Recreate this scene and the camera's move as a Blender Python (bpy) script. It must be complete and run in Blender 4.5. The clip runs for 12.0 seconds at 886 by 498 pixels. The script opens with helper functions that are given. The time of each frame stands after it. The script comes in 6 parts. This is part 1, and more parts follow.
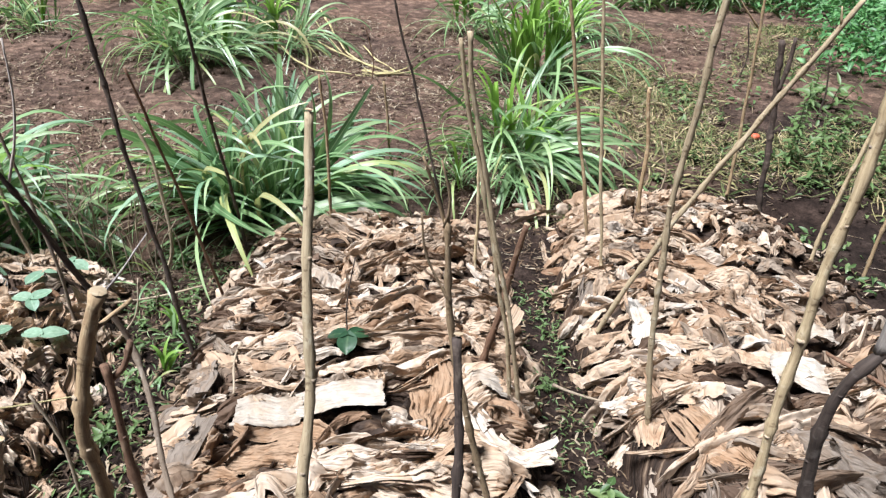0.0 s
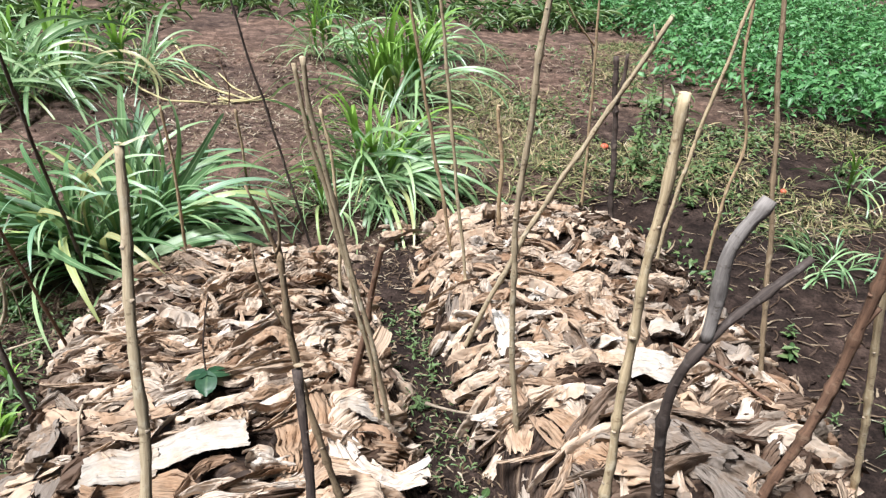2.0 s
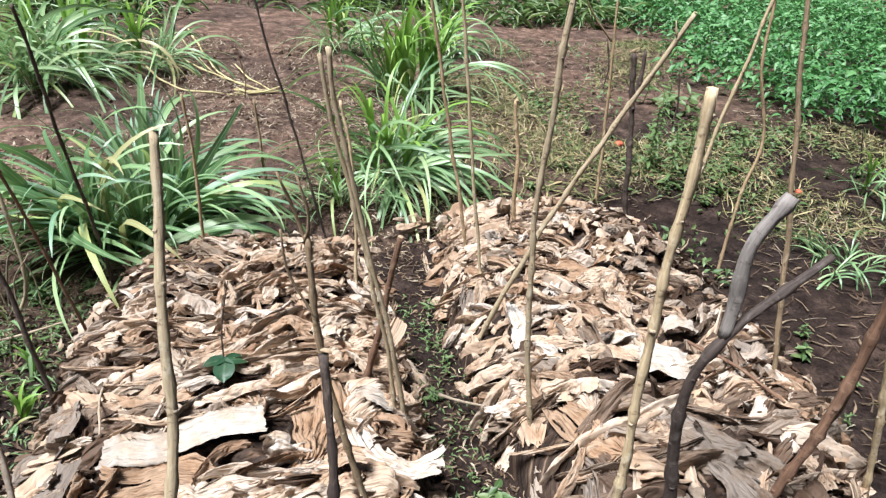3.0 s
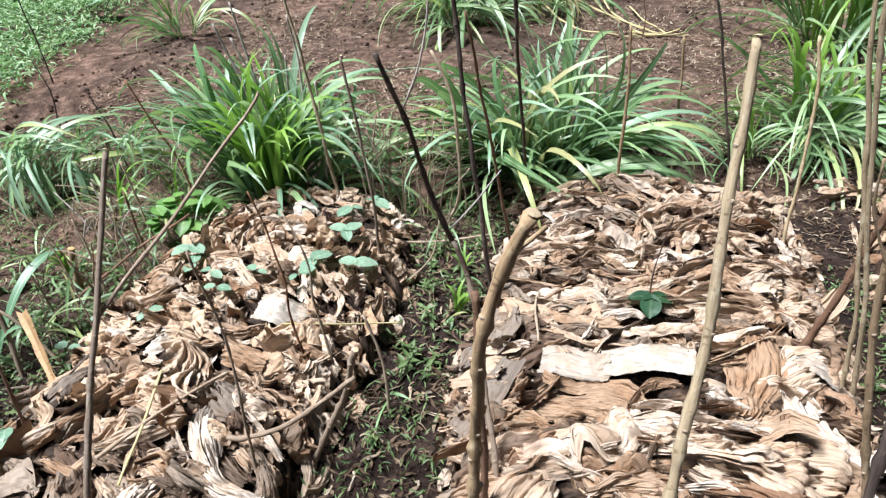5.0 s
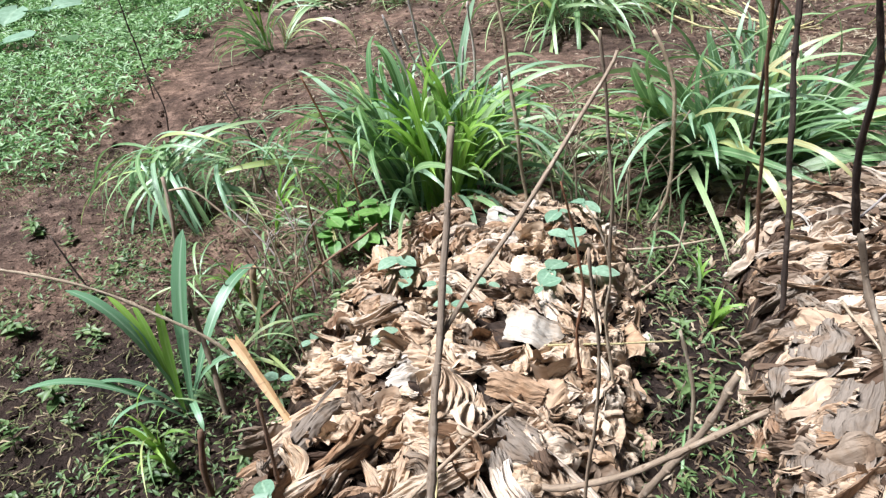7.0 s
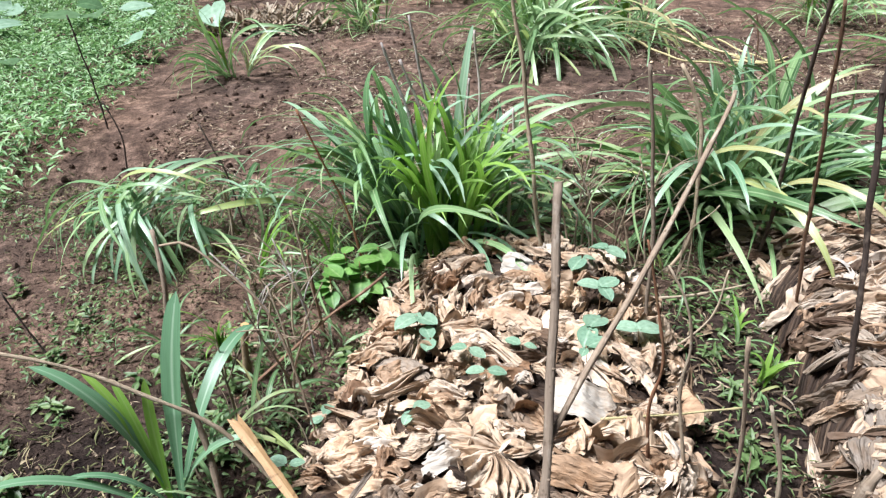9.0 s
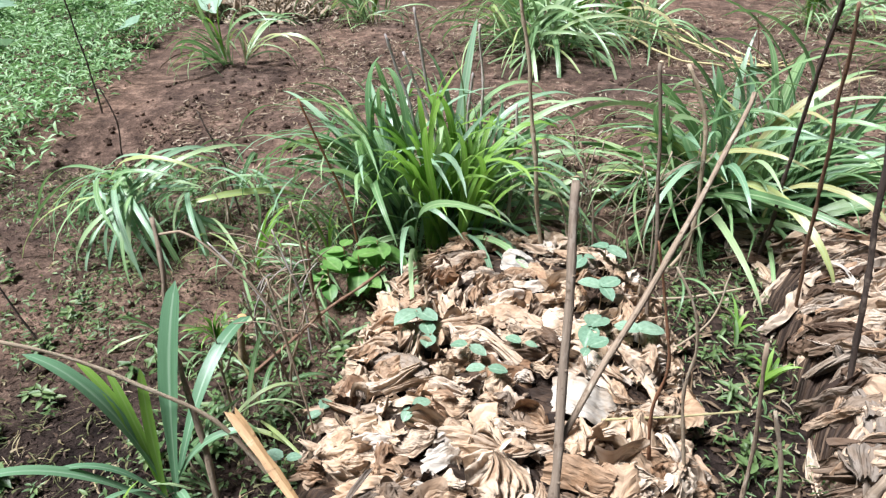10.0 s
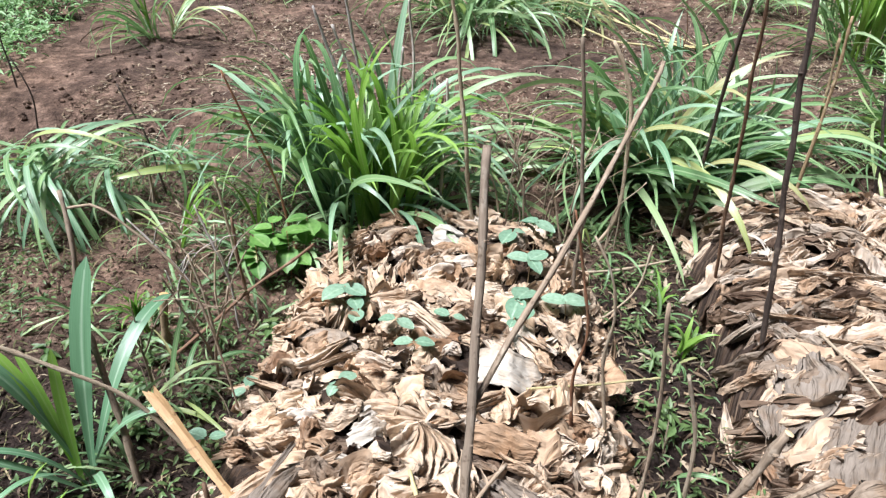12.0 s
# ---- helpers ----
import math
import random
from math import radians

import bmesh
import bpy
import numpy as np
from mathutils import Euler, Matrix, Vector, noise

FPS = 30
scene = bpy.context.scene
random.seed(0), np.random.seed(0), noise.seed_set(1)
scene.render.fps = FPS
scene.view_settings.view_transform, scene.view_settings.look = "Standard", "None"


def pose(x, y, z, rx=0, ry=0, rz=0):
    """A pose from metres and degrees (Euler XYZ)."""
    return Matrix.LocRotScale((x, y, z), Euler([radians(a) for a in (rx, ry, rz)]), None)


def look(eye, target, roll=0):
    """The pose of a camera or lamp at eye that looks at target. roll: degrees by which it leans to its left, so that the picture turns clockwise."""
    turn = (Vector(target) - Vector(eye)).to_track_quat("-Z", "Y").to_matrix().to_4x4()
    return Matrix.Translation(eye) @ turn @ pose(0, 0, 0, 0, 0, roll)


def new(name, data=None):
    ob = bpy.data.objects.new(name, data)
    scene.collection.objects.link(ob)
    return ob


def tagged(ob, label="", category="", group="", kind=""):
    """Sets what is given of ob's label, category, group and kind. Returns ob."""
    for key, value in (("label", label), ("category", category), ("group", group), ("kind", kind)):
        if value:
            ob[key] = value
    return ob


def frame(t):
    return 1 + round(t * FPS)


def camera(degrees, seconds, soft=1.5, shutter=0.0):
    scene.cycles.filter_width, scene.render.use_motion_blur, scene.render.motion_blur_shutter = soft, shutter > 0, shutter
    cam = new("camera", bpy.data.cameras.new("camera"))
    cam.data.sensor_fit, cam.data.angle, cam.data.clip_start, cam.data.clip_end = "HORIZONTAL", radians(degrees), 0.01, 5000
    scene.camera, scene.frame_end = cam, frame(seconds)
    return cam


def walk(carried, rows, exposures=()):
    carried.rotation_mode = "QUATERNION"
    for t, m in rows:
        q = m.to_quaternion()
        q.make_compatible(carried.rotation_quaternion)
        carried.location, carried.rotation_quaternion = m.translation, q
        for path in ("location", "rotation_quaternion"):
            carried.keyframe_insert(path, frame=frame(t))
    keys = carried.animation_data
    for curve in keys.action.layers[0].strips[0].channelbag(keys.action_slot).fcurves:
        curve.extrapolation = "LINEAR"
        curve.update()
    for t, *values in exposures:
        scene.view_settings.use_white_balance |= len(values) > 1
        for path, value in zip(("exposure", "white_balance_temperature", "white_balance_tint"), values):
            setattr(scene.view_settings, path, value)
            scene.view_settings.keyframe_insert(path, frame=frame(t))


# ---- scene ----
cam = camera(66.4, 12.0, soft=1.3)
PATH = [
    (0, (-0.033, -0.16, 1.73), (0.067, 1.55, 0.699), 2.2),
    (0.5, (-0.024, -0.162, 1.727), (0.099, 1.548, 0.696), 2.5),
    (1, (0.005, -0.16, 1.729), (0.247, 1.541, 0.705), 2.0),
    (1.5, (0.031, -0.151, 1.73), (0.381, 1.551, 0.74), 2.6),
    (2, (0.05, -0.161, 1.732), (0.49, 1.536, 0.769), 3.3),
    (2.5, (0.048, -0.171, 1.738), (0.534, 1.511, 0.772), 4.1),
    (2.7, (0.041, -0.172, 1.736), (0.517, 1.512, 0.768), 4.1),
    (4.3, (-0.189, -0.196, 1.68), (-0.389, 1.491, 0.626), -0.5),
    (4.5, (-0.229, -0.207, 1.674), (-0.524, 1.461, 0.61), -1.9),
    (5, (-0.383, -0.176, 1.649), (-0.863, 1.425, 0.55), -2.8),
    (5.5, (-0.631, -0.133, 1.565), (-1.224, 1.407, 0.434), -6.7),
    (6, (-0.847, -0.123, 1.517), (-1.561, 1.385, 0.414), -5.9),
    (6.5, (-1.064, -0.142, 1.48), (-1.622, 1.459, 0.418), -5.6),
    (7, (-1.212, -0.121, 1.458), (-1.741, 1.504, 0.419), -5.0),
    (7.2, (-1.25, -0.098, 1.46), (-1.791, 1.519, 0.414), -4.9),
    (8.8, (-1.491, 0.078, 1.422), (-1.91, 1.755, 0.416), -3.1),
    (9, (-1.515, 0.072, 1.418), (-1.889, 1.773, 0.435), -2.7),
    (9.5, (-1.548, 0.06, 1.404), (-1.857, 1.766, 0.407), -1.3),
    (10, (-1.552, 0.084, 1.412), (-1.897, 1.782, 0.414), -0.8),
    (10.5, (-1.543, 0.087, 1.405), (-1.851, 1.778, 0.383), 0.9),
    (11, (-1.531, 0.084, 1.398), (-1.795, 1.777, 0.367), 1.5),
    (11.5, (-1.509, 0.079, 1.393), (-1.705, 1.781, 0.36), 1.8),
    (12, (-1.505, 0.085, 1.388), (-1.683, 1.783, 0.346), 1.5),
]
SKY, SUN = 0.012, 6.6
walk(cam, [(t, look(eye, target, roll)) for t, eye, target, roll in PATH], [(0.0, 0.82, 5880, 11), (5.0, 0.89, 5880, 11), (12.0, 0.87, 5880, 11)])


# ---- world and sun ----
world = bpy.data.worlds.new("sky")
scene.world = world
world.use_nodes = True
wn, wl = world.node_tree.nodes, world.node_tree.links
sky = wn.new("ShaderNodeTexSky")
sky.sky_type, sky.sun_disc = "NISHITA", False
sky.sun_elevation, sky.sun_rotation = radians(65), radians(244.5)
sky.air_density, sky.dust_density = 1.0, 4.0
wn["Background"].inputs["Strength"].default_value = SKY
wl.new(sky.outputs["Color"], wn["Background"].inputs["Color"])

sun = new("sun", bpy.data.lights.new("sun", "SUN"))
sun.data.energy, sun.data.angle, sun.data.color = SUN, radians(20), (1.0, 0.97, 0.93)
sun.matrix_world = look((0, 0, 8), (0.42, 0.2, 8 - 1.0))


# ---- materials ----
def material(name):
    m = bpy.data.materials.new(name)
    m.use_nodes = True
    nt = m.node_tree
    return m, nt.nodes, nt.links, nt.nodes["Principled BSDF"]


def ramp(nodes, stops):
    r = nodes.new("ShaderNodeValToRGB")
    while len(r.color_ramp.elements) < len(stops):
        r.color_ramp.elements.new(0.5)
    for e, (p, c) in zip(r.color_ramp.elements, stops):
        e.position, e.color = p, (*c, 1)
    return r


def tex_noise(nodes, links, coord, scale, detail=5, rough=0.6, stretch=None):
    n = nodes.new("ShaderNodeTexNoise")
    n.inputs["Scale"].default_value, n.inputs["Detail"].default_value, n.inputs["Roughness"].default_value = scale, detail, rough
    if stretch:
        mp = nodes.new("ShaderNodeMapping")
        mp.inputs["Scale"].default_value = stretch
        links.new(coord, mp.inputs["Vector"])
        coord = mp.outputs["Vector"]
    links.new(coord, n.inputs["Vector"])
    return n


def mix(nodes, links, a, b, fac, mode="MIX"):
    x = nodes.new("ShaderNodeMix")
    x.data_type, x.blend_type = "RGBA", mode
    for s, v in ((x.inputs[0], fac), (x.inputs[6], a), (x.inputs[7], b)):
        if isinstance(v, (int, float)):
            s.default_value = v
        elif isinstance(v, tuple):
            s.default_value = (*v, 1)
        else:
            links.new(v, s)
    return x.outputs[2]


def math_node(nodes, links, op, a, b=0.0):
    x = nodes.new("ShaderNodeMath")
    x.operation = op
    for s, v in zip(x.inputs, (a, b)):
        if isinstance(v, (int, float)):
            s.default_value = v
        else:
            links.new(v, s)
    return x.outputs[0]


def bump(nodes, links, bsdf, height, strength, distance):
    b = nodes.new("ShaderNodeBump")
    b.inputs["Strength"].default_value, b.inputs["Distance"].default_value = strength, distance
    links.new(height, b.inputs["Height"])
    links.new(b.outputs["Normal"], bsdf.inputs["Normal"])


def soil_material():
    m, n, l, b = material("soil")
    co = n.new("ShaderNodeTexCoord").outputs["Object"]
    big, mid, fine = tex_noise(n, l, co, 0.9, 4), tex_noise(n, l, co, 9, 6, 0.65), tex_noise(n, l, co, 70, 6, 0.7)
    r1 = ramp(n, [(0.3, (0.0155, 0.0122, 0.0108)), (0.52, (0.049, 0.0395, 0.0345)), (0.75, (0.13, 0.108, 0.094))])
    l.new(mid.outputs["Fac"], r1.inputs["Fac"])
    r2 = ramp(n, [(0.35, (0.34, 0.31, 0.29)), (0.65, (1.3, 1.2, 1.14))])
    l.new(fine.outputs["Fac"], r2.inputs["Fac"])
    c = mix(n, l, r1.outputs["Color"], r2.outputs["Color"], 0.8, "MULTIPLY")
    r3 = ramp(n, [(0.38, (0.75, 0.72, 0.72)), (0.66, (1.3, 1.18, 1.08))])
    l.new(big.outputs["Fac"], r3.inputs["Fac"])
    c = mix(n, l, c, r3.outputs["Color"], 0.9, "MULTIPLY")
    # damp and shade painted dark round the beds, dry earth paler on the field
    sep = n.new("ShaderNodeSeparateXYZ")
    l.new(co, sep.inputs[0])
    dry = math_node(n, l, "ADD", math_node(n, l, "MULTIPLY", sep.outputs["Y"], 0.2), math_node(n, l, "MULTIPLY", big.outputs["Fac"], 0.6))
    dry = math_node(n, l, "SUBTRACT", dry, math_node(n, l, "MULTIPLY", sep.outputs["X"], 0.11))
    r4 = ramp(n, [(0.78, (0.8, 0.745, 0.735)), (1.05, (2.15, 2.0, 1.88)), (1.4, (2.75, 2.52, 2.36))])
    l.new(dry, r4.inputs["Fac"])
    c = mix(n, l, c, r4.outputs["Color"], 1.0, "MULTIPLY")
    l.new(c, b.inputs["Base Color"])
    b.inputs["Roughness"].default_value = 0.93
    b.inputs["Specular IOR Level"].default_value = 0.12
    h = math_node(n, l, "ADD", mid.outputs["Fac"], math_node(n, l, "MULTIPLY", fine.outputs["Fac"], 0.45))
    bump(n, l, b, h, 1.0, 0.045)
    return m


def sheet_material(name, stops, fibre=1.0, per_island=False, rough=0.72, lo=0.55, strands=None):
    """Dry banana sheath and leaf: fibres along the length, blotches, a colour of its own for each piece."""
    m, n, l, b = material(name)
    uv = n.new("ShaderNodeUVMap").outputs["UV"]
    if per_island:
        rnd = n.new("ShaderNodeNewGeometry").outputs["Random Per Island"]
    else:
        rnd = n.new("ShaderNodeObjectInfo").outputs["Random"]
    cmb = n.new("ShaderNodeCombineXYZ")
    l.new(math_node(n, l, "MULTIPLY", rnd, 37.0), cmb.inputs["Z"])
    va = n.new("ShaderNodeVectorMath")
    l.new(uv, va.inputs[0])
    l.new(cmb.outputs[0], va.inputs[1])
    co = va.outputs[0]
    base = ramp(n, stops)
    if strands:
        l.new(tex_noise(n, l, co, 1.0, 3, 0.6, strands).outputs["Fac"], base.inputs["Fac"])
    else:
        l.new(rnd, base.inputs["Fac"])
    fib = tex_noise(n, l, co, 1.0, 5, 0.7, (5, 330, 1))
    coarse = tex_noise(n, l, co, 1.0, 3, 0.6, (6, 120, 1))
    blotch = tex_noise(n, l, co, 14, 5, 0.65)
    rf = ramp(n, [(0.3, (lo, lo * 0.92, lo * 0.85)), (0.62, (1.12, 1.12, 1.12))])
    l.new(fib.outputs["Fac"], rf.inputs["Fac"])
    c = mix(n, l, base.outputs["Color"], rf.outputs["Color"], 0.38 * fibre, "MULTIPLY")
    # dark streaks: brown veins, with the shade of creases painted in too
    rc = ramp(n, [(0.36, (0.2, 0.13, 0.085)), (0.44, (0.9, 0.86, 0.82)), (0.68, (1.15, 1.15, 1.15))])
    l.new(coarse.outputs["Fac"], rc.inputs["Fac"])
    c = mix(n, l, c, rc.outputs["Color"], 0.3 * fibre, "MULTIPLY")
    rb = ramp(n, [(0.28, (0.4, 0.25, 0.15)), (0.42, (0.95, 0.86, 0.76)), (0.52, (1.0, 1.0, 1.0)), (0.7, (1.2, 1.22, 1.24))])
    l.new(blotch.outputs["Fac"], rb.inputs["Fac"])
    c = mix(n, l, c, rb.outputs["Color"], 0.7, "MULTIPLY")
    l.new(c, b.inputs["Base Color"])
    b.inputs["Roughness"].default_value = rough
    b.inputs["Specular IOR Level"].default_value = 0.2
    wrinkle = tex_noise(n, l, co, 1.0, 5, 0.6, (20, 38, 1))
    crease = math_node(n, l, "ABSOLUTE", math_node(n, l, "SUBTRACT", tex_noise(n, l, co, 1.0, 2, 0.5, (11, 46, 1)).outputs["Fac"], 0.5))
    crease = math_node(n, l, "MINIMUM", crease, 0.16)
    h = math_node(n, l, "ADD", math_node(n, l, "MULTIPLY", fib.outputs["Fac"], 0.25), math_node(n, l, "MULTIPLY", coarse.outputs["Fac"], 0.6))
    h = math_node(n, l, "ADD", h, math_node(n, l, "MULTIPLY", wrinkle.outputs["Fac"], 1.3))
    h = math_node(n, l, "ADD", h, math_node(n, l, "MULTIPLY", crease, 5.0 * fibre))
    bump(n, l, b, h, 0.8, 0.009)
    return m


def bark_material(name, dark, light, spot, scale=1.0, rough=0.8):
    m, n, l, b = material(name)
    co = n.new("ShaderNodeUVMap").outputs["UV"]
    rnd = n.new("ShaderNodeObjectInfo").outputs["Random"]
    a = tex_noise(n, l, co, 1.0, 6, 0.7, (14 * scale, 90 * scale, 1))
    c2 = tex_noise(n, l, co, 1.0, 4, 0.6, (22 * scale, 16 * scale, 1))
    r = ramp(n, [(0.3, dark), (0.65, light)])
    l.new(a.outputs["Fac"], r.inputs["Fac"])
    r2 = ramp(n, [(0.56, (0, 0, 0)), (0.7, (1, 1, 1))])
    l.new(c2.outputs["Fac"], r2.inputs["Fac"])
    c = mix(n, l, r.outputs["Color"], spot, r2.outputs["Color"])
    scar = tex_noise(n, l, co, 1.0, 3, 0.5, (75 * scale, 30 * scale, 1))
    r4 = ramp(n, [(0.58, (1, 1, 1)), (0.68, (0.42, 0.36, 0.3))])
    l.new(scar.outputs["Fac"], r4.inputs["Fac"])
    c = mix(n, l, c, r4.outputs["Color"], 0.85, "MULTIPLY")
    r3 = ramp(n, [(0.0, (0.72, 0.72, 0.72)), (1.0, (1.2, 1.17, 1.1))])
    l.new(rnd, r3.inputs["Fac"])
    c = mix(n, l, c, r3.outputs["Color"], 1.0, "MULTIPLY")
    l.new(c, b.inputs["Base Color"])
    b.inputs["Roughness"].default_value = rough
    bump(n, l, b, math_node(n, l, "ADD", a.outputs["Fac"], c2.outputs["Fac"]), 0.6, 0.004)
    return m


def leaf_material(name, stops, vein, rough=0.42, glow=0.3, per_island=False, stripes=True):
    """A live leaf: a paler midrib, lengthwise streaks, light through the blade."""
    m, n, l, b = material(name)
    uv = n.new("ShaderNodeUVMap").outputs["UV"]
    if per_island:
        rnd = n.new("ShaderNodeNewGeometry").outputs["Random Per Island"]
    else:
        rnd = n.new("ShaderNodeObjectInfo").outputs["Random"]
    r = ramp(n, stops)
    l.new(rnd, r.inputs["Fac"])
    sep = n.new("ShaderNodeSeparateXYZ")
    l.new(uv, sep.inputs[0])
    off = math_node(n, l, "ABSOLUTE", math_node(n, l, "SUBTRACT", sep.outputs["Y"], 0.5))
    rib = ramp(n, [(0.02, (1, 1, 1)), (0.09, (0, 0, 0))])
    l.new(off, rib.inputs["Fac"])
    c = mix(n, l, r.outputs["Color"], vein, math_node(n, l, "MULTIPLY", rib.outputs["Color"], 0.7))
    st = tex_noise(n, l, uv, 1.0, 4, 0.6, (2.5, 22, 1) if stripes else (6, 6, 1))
    rs = ramp(n, [(0.3, (0.66, 0.7, 0.62)), (0.7, (1.25, 1.2, 1.2))])
    l.new(st.outputs["Fac"], rs.inputs["Fac"])
    c = mix(n, l, c, rs.outputs["Color"], 0.8, "MULTIPLY")
    l.new(c, b.inputs["Base Color"])
    b.inputs["Roughness"].default_value = rough
    b.inputs["Specular IOR Level"].default_value = 0.55
    bump(n, l, b, st.outputs["Fac"], 0.3, 0.002)
    tr = n.new("ShaderNodeBsdfTranslucent")
    l.new(mix(n, l, c, (0.75, 1.0, 0.25), 0.35, "MULTIPLY"), tr.inputs["Color"])
    ms = n.new("ShaderNodeMixShader")
    ms.inputs[0].default_value = glow
    l.new(b.outputs[0], ms.inputs[1])
    l.new(tr.outputs[0], ms.inputs[2])
    l.new(ms.outputs[0], n["Material Output"].inputs["Surface"])
    return m


TAN = [(0.0, (0.2, 0.122, 0.075)), (0.1, (0.305, 0.213, 0.142)), (0.35, (0.385, 0.288, 0.205)), (0.6, (0.43, 0.337, 0.25)), (0.85, (0.475, 0.39, 0.308)), (1.0, (0.515, 0.455, 0.39))]
# scrap colours far below TAN: shade between the leaves is painted in
SCRAP_SHADE = [(0.0, (0.022, 0.013, 0.009)), (0.4, (0.047, 0.029, 0.019)), (0.7, (0.108, 0.072, 0.049)), (0.88, (0.259, 0.194, 0.14)), (1.0, (0.36, 0.295, 0.23))]
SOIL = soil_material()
SHEET = sheet_material("dry_banana_leaf", TAN)
SHEET_CREAM = sheet_material("cream_banana_leaf", [(t, (1.16 * r, 1.16 * g, 1.14 * b)) for t, (r, g, b) in TAN])
SHEET_MANY = sheet_material("gap_shade_leaf_scraps", SCRAP_SHADE, per_island=True)
SHEET_PALE = sheet_material("bleached_banana_sheath", [(0.0, (0.36, 0.317, 0.266)), (1.0, (0.432, 0.4, 0.353))], 0.7, lo=0.68)
SHEET_BROWN = sheet_material("brown_banana_sheath", [(0.0, (0.259, 0.169, 0.104)), (1.0, (0.302, 0.209, 0.137))])
SHEET_GREY = sheet_material("weathered_banana_sheath", [(0.0, (0.15, 0.122, 0.098)), (1.0, (0.225, 0.19, 0.158))], 0.8)
# darker copy of the leaf colour, with the heaps' shade put into it
SHEET_SHADED = sheet_material("shaded_banana_leaf", [(0.0, (0.058, 0.035, 0.023)), (0.35, (0.122, 0.083, 0.058)), (0.7, (0.209, 0.162, 0.122)), (1.0, (0.302, 0.252, 0.202))])
# bed colour taken near black: the crevices' shade is put into it
BED_SHADE = sheet_material("matted_leaf_bed", [(0.34, (0.016, 0.01, 0.007)), (0.5, (0.036, 0.023, 0.016)), (0.6, (0.08, 0.053, 0.036)), (0.72, (0.2, 0.145, 0.1))], strands=(9, 46, 1))
BARK_PALE = bark_material("pale_bark", (0.29, 0.215, 0.125), (0.5, 0.41, 0.265), (0.57, 0.5, 0.36))
BARK_TAN = bark_material("tan_bark", (0.19, 0.125, 0.07), (0.38, 0.28, 0.165), (0.46, 0.37, 0.24))
BARK_BROWN = bark_material("brown_bark", (0.072, 0.037, 0.022), (0.173, 0.097, 0.058), (0.216, 0.144, 0.094))
BARK_DARK = bark_material("dark_bark", (0.02, 0.014, 0.012), (0.072, 0.05, 0.04), (0.144, 0.112, 0.09))
BARK_FORK = bark_material("grey_brown_bark", (0.025, 0.017, 0.014), (0.079, 0.058, 0.047), (0.144, 0.122, 0.108))
BARK_GREY = bark_material("grey_bark", (0.101, 0.09, 0.086), (0.216, 0.198, 0.187), (0.274, 0.252, 0.238))
BARK_DUN = bark_material("dun_bark", (0.17, 0.125, 0.09), (0.31, 0.24, 0.175), (0.38, 0.32, 0.255))
WOOD = bark_material("split_wood", (0.302, 0.173, 0.072), (0.475, 0.302, 0.144), (0.518, 0.374, 0.216), 0.8, 0.7)
PITH = bark_material("cut_wood", (0.36, 0.266, 0.158), (0.504, 0.41, 0.274), (0.302, 0.202, 0.108), 2.0)
STRAW = bark_material("yellow_straw", (0.36, 0.31, 0.15), (0.52, 0.46, 0.25), (0.4, 0.4, 0.17))
DEADSTEM = bark_material("dead_stem", (0.259, 0.194, 0.13), (0.418, 0.346, 0.259), (0.475, 0.418, 0.338))
STALK = bark_material("bleached_stalk", (0.3, 0.26, 0.24), (0.46, 0.42, 0.4), (0.52, 0.47, 0.44))
REDSTEM = bark_material("reddish_stem", (0.173, 0.072, 0.036), (0.302, 0.144, 0.072), (0.216, 0.144, 0.072))
GRASS = leaf_material("grass_blade", [(0.0, (0.09, 0.175, 0.075)), (0.3, (0.165, 0.285, 0.125)), (0.6, (0.24, 0.375, 0.17)), (0.85, (0.35, 0.475, 0.265)), (0.94, (0.36, 0.44, 0.16)), (1.0, (0.37, 0.32, 0.17))], (0.38, 0.48, 0.29), 0.36, glow=0.3)
GRASS_YOUNG = leaf_material("young_grass_blade", [(0.0, (0.15, 0.3, 0.05)), (1.0, (0.25, 0.42, 0.075))], (0.28, 0.4, 0.14), glow=0.38)
GRASS_PALE = leaf_material("pale_grass_blade", [(0.0, (0.19, 0.34, 0.21)), (1.0, (0.32, 0.47, 0.32))], (0.4, 0.5, 0.37), 0.34, glow=0.4)
GRASS_BLUE = leaf_material("broad_grass_blade", [(0.0, (0.1, 0.21, 0.115)), (1.0, (0.16, 0.29, 0.165))], (0.3, 0.42, 0.3), 0.4, glow=0.24)
WEED = leaf_material("weed_leaf", [(0.0, (0.05, 0.1, 0.03)), (0.5, (0.1, 0.17, 0.055)), (1.0, (0.19, 0.25, 0.1))], (0.12, 0.2, 0.08), 0.5, per_island=True, stripes=False)
CROP = leaf_material("crop_leaf", [(0.0, (0.03, 0.11, 0.03)), (0.5, (0.07, 0.2, 0.06)), (1.0, (0.14, 0.31, 0.11))], (0.15, 0.3, 0.12), 0.5, per_island=True, stripes=False)
FIELDWEED = leaf_material("field_weed_leaf", [(0.0, (0.1, 0.21, 0.075)), (0.5, (0.18, 0.32, 0.13)), (1.0, (0.3, 0.44, 0.22))], (0.24, 0.38, 0.19), 0.5, per_island=True, stripes=False)
SEEDLEAF = leaf_material("seedling_leaf", [(0.0, (0.16, 0.28, 0.19)), (1.0, (0.25, 0.375, 0.27))], (0.3, 0.43, 0.31), 0.55, stripes=False)
LIMELEAF = leaf_material("lime_leaf", [(0.0, (0.08, 0.2, 0.04)), (1.0, (0.16, 0.31, 0.075))], (0.24, 0.36, 0.14), 0.5, stripes=False)
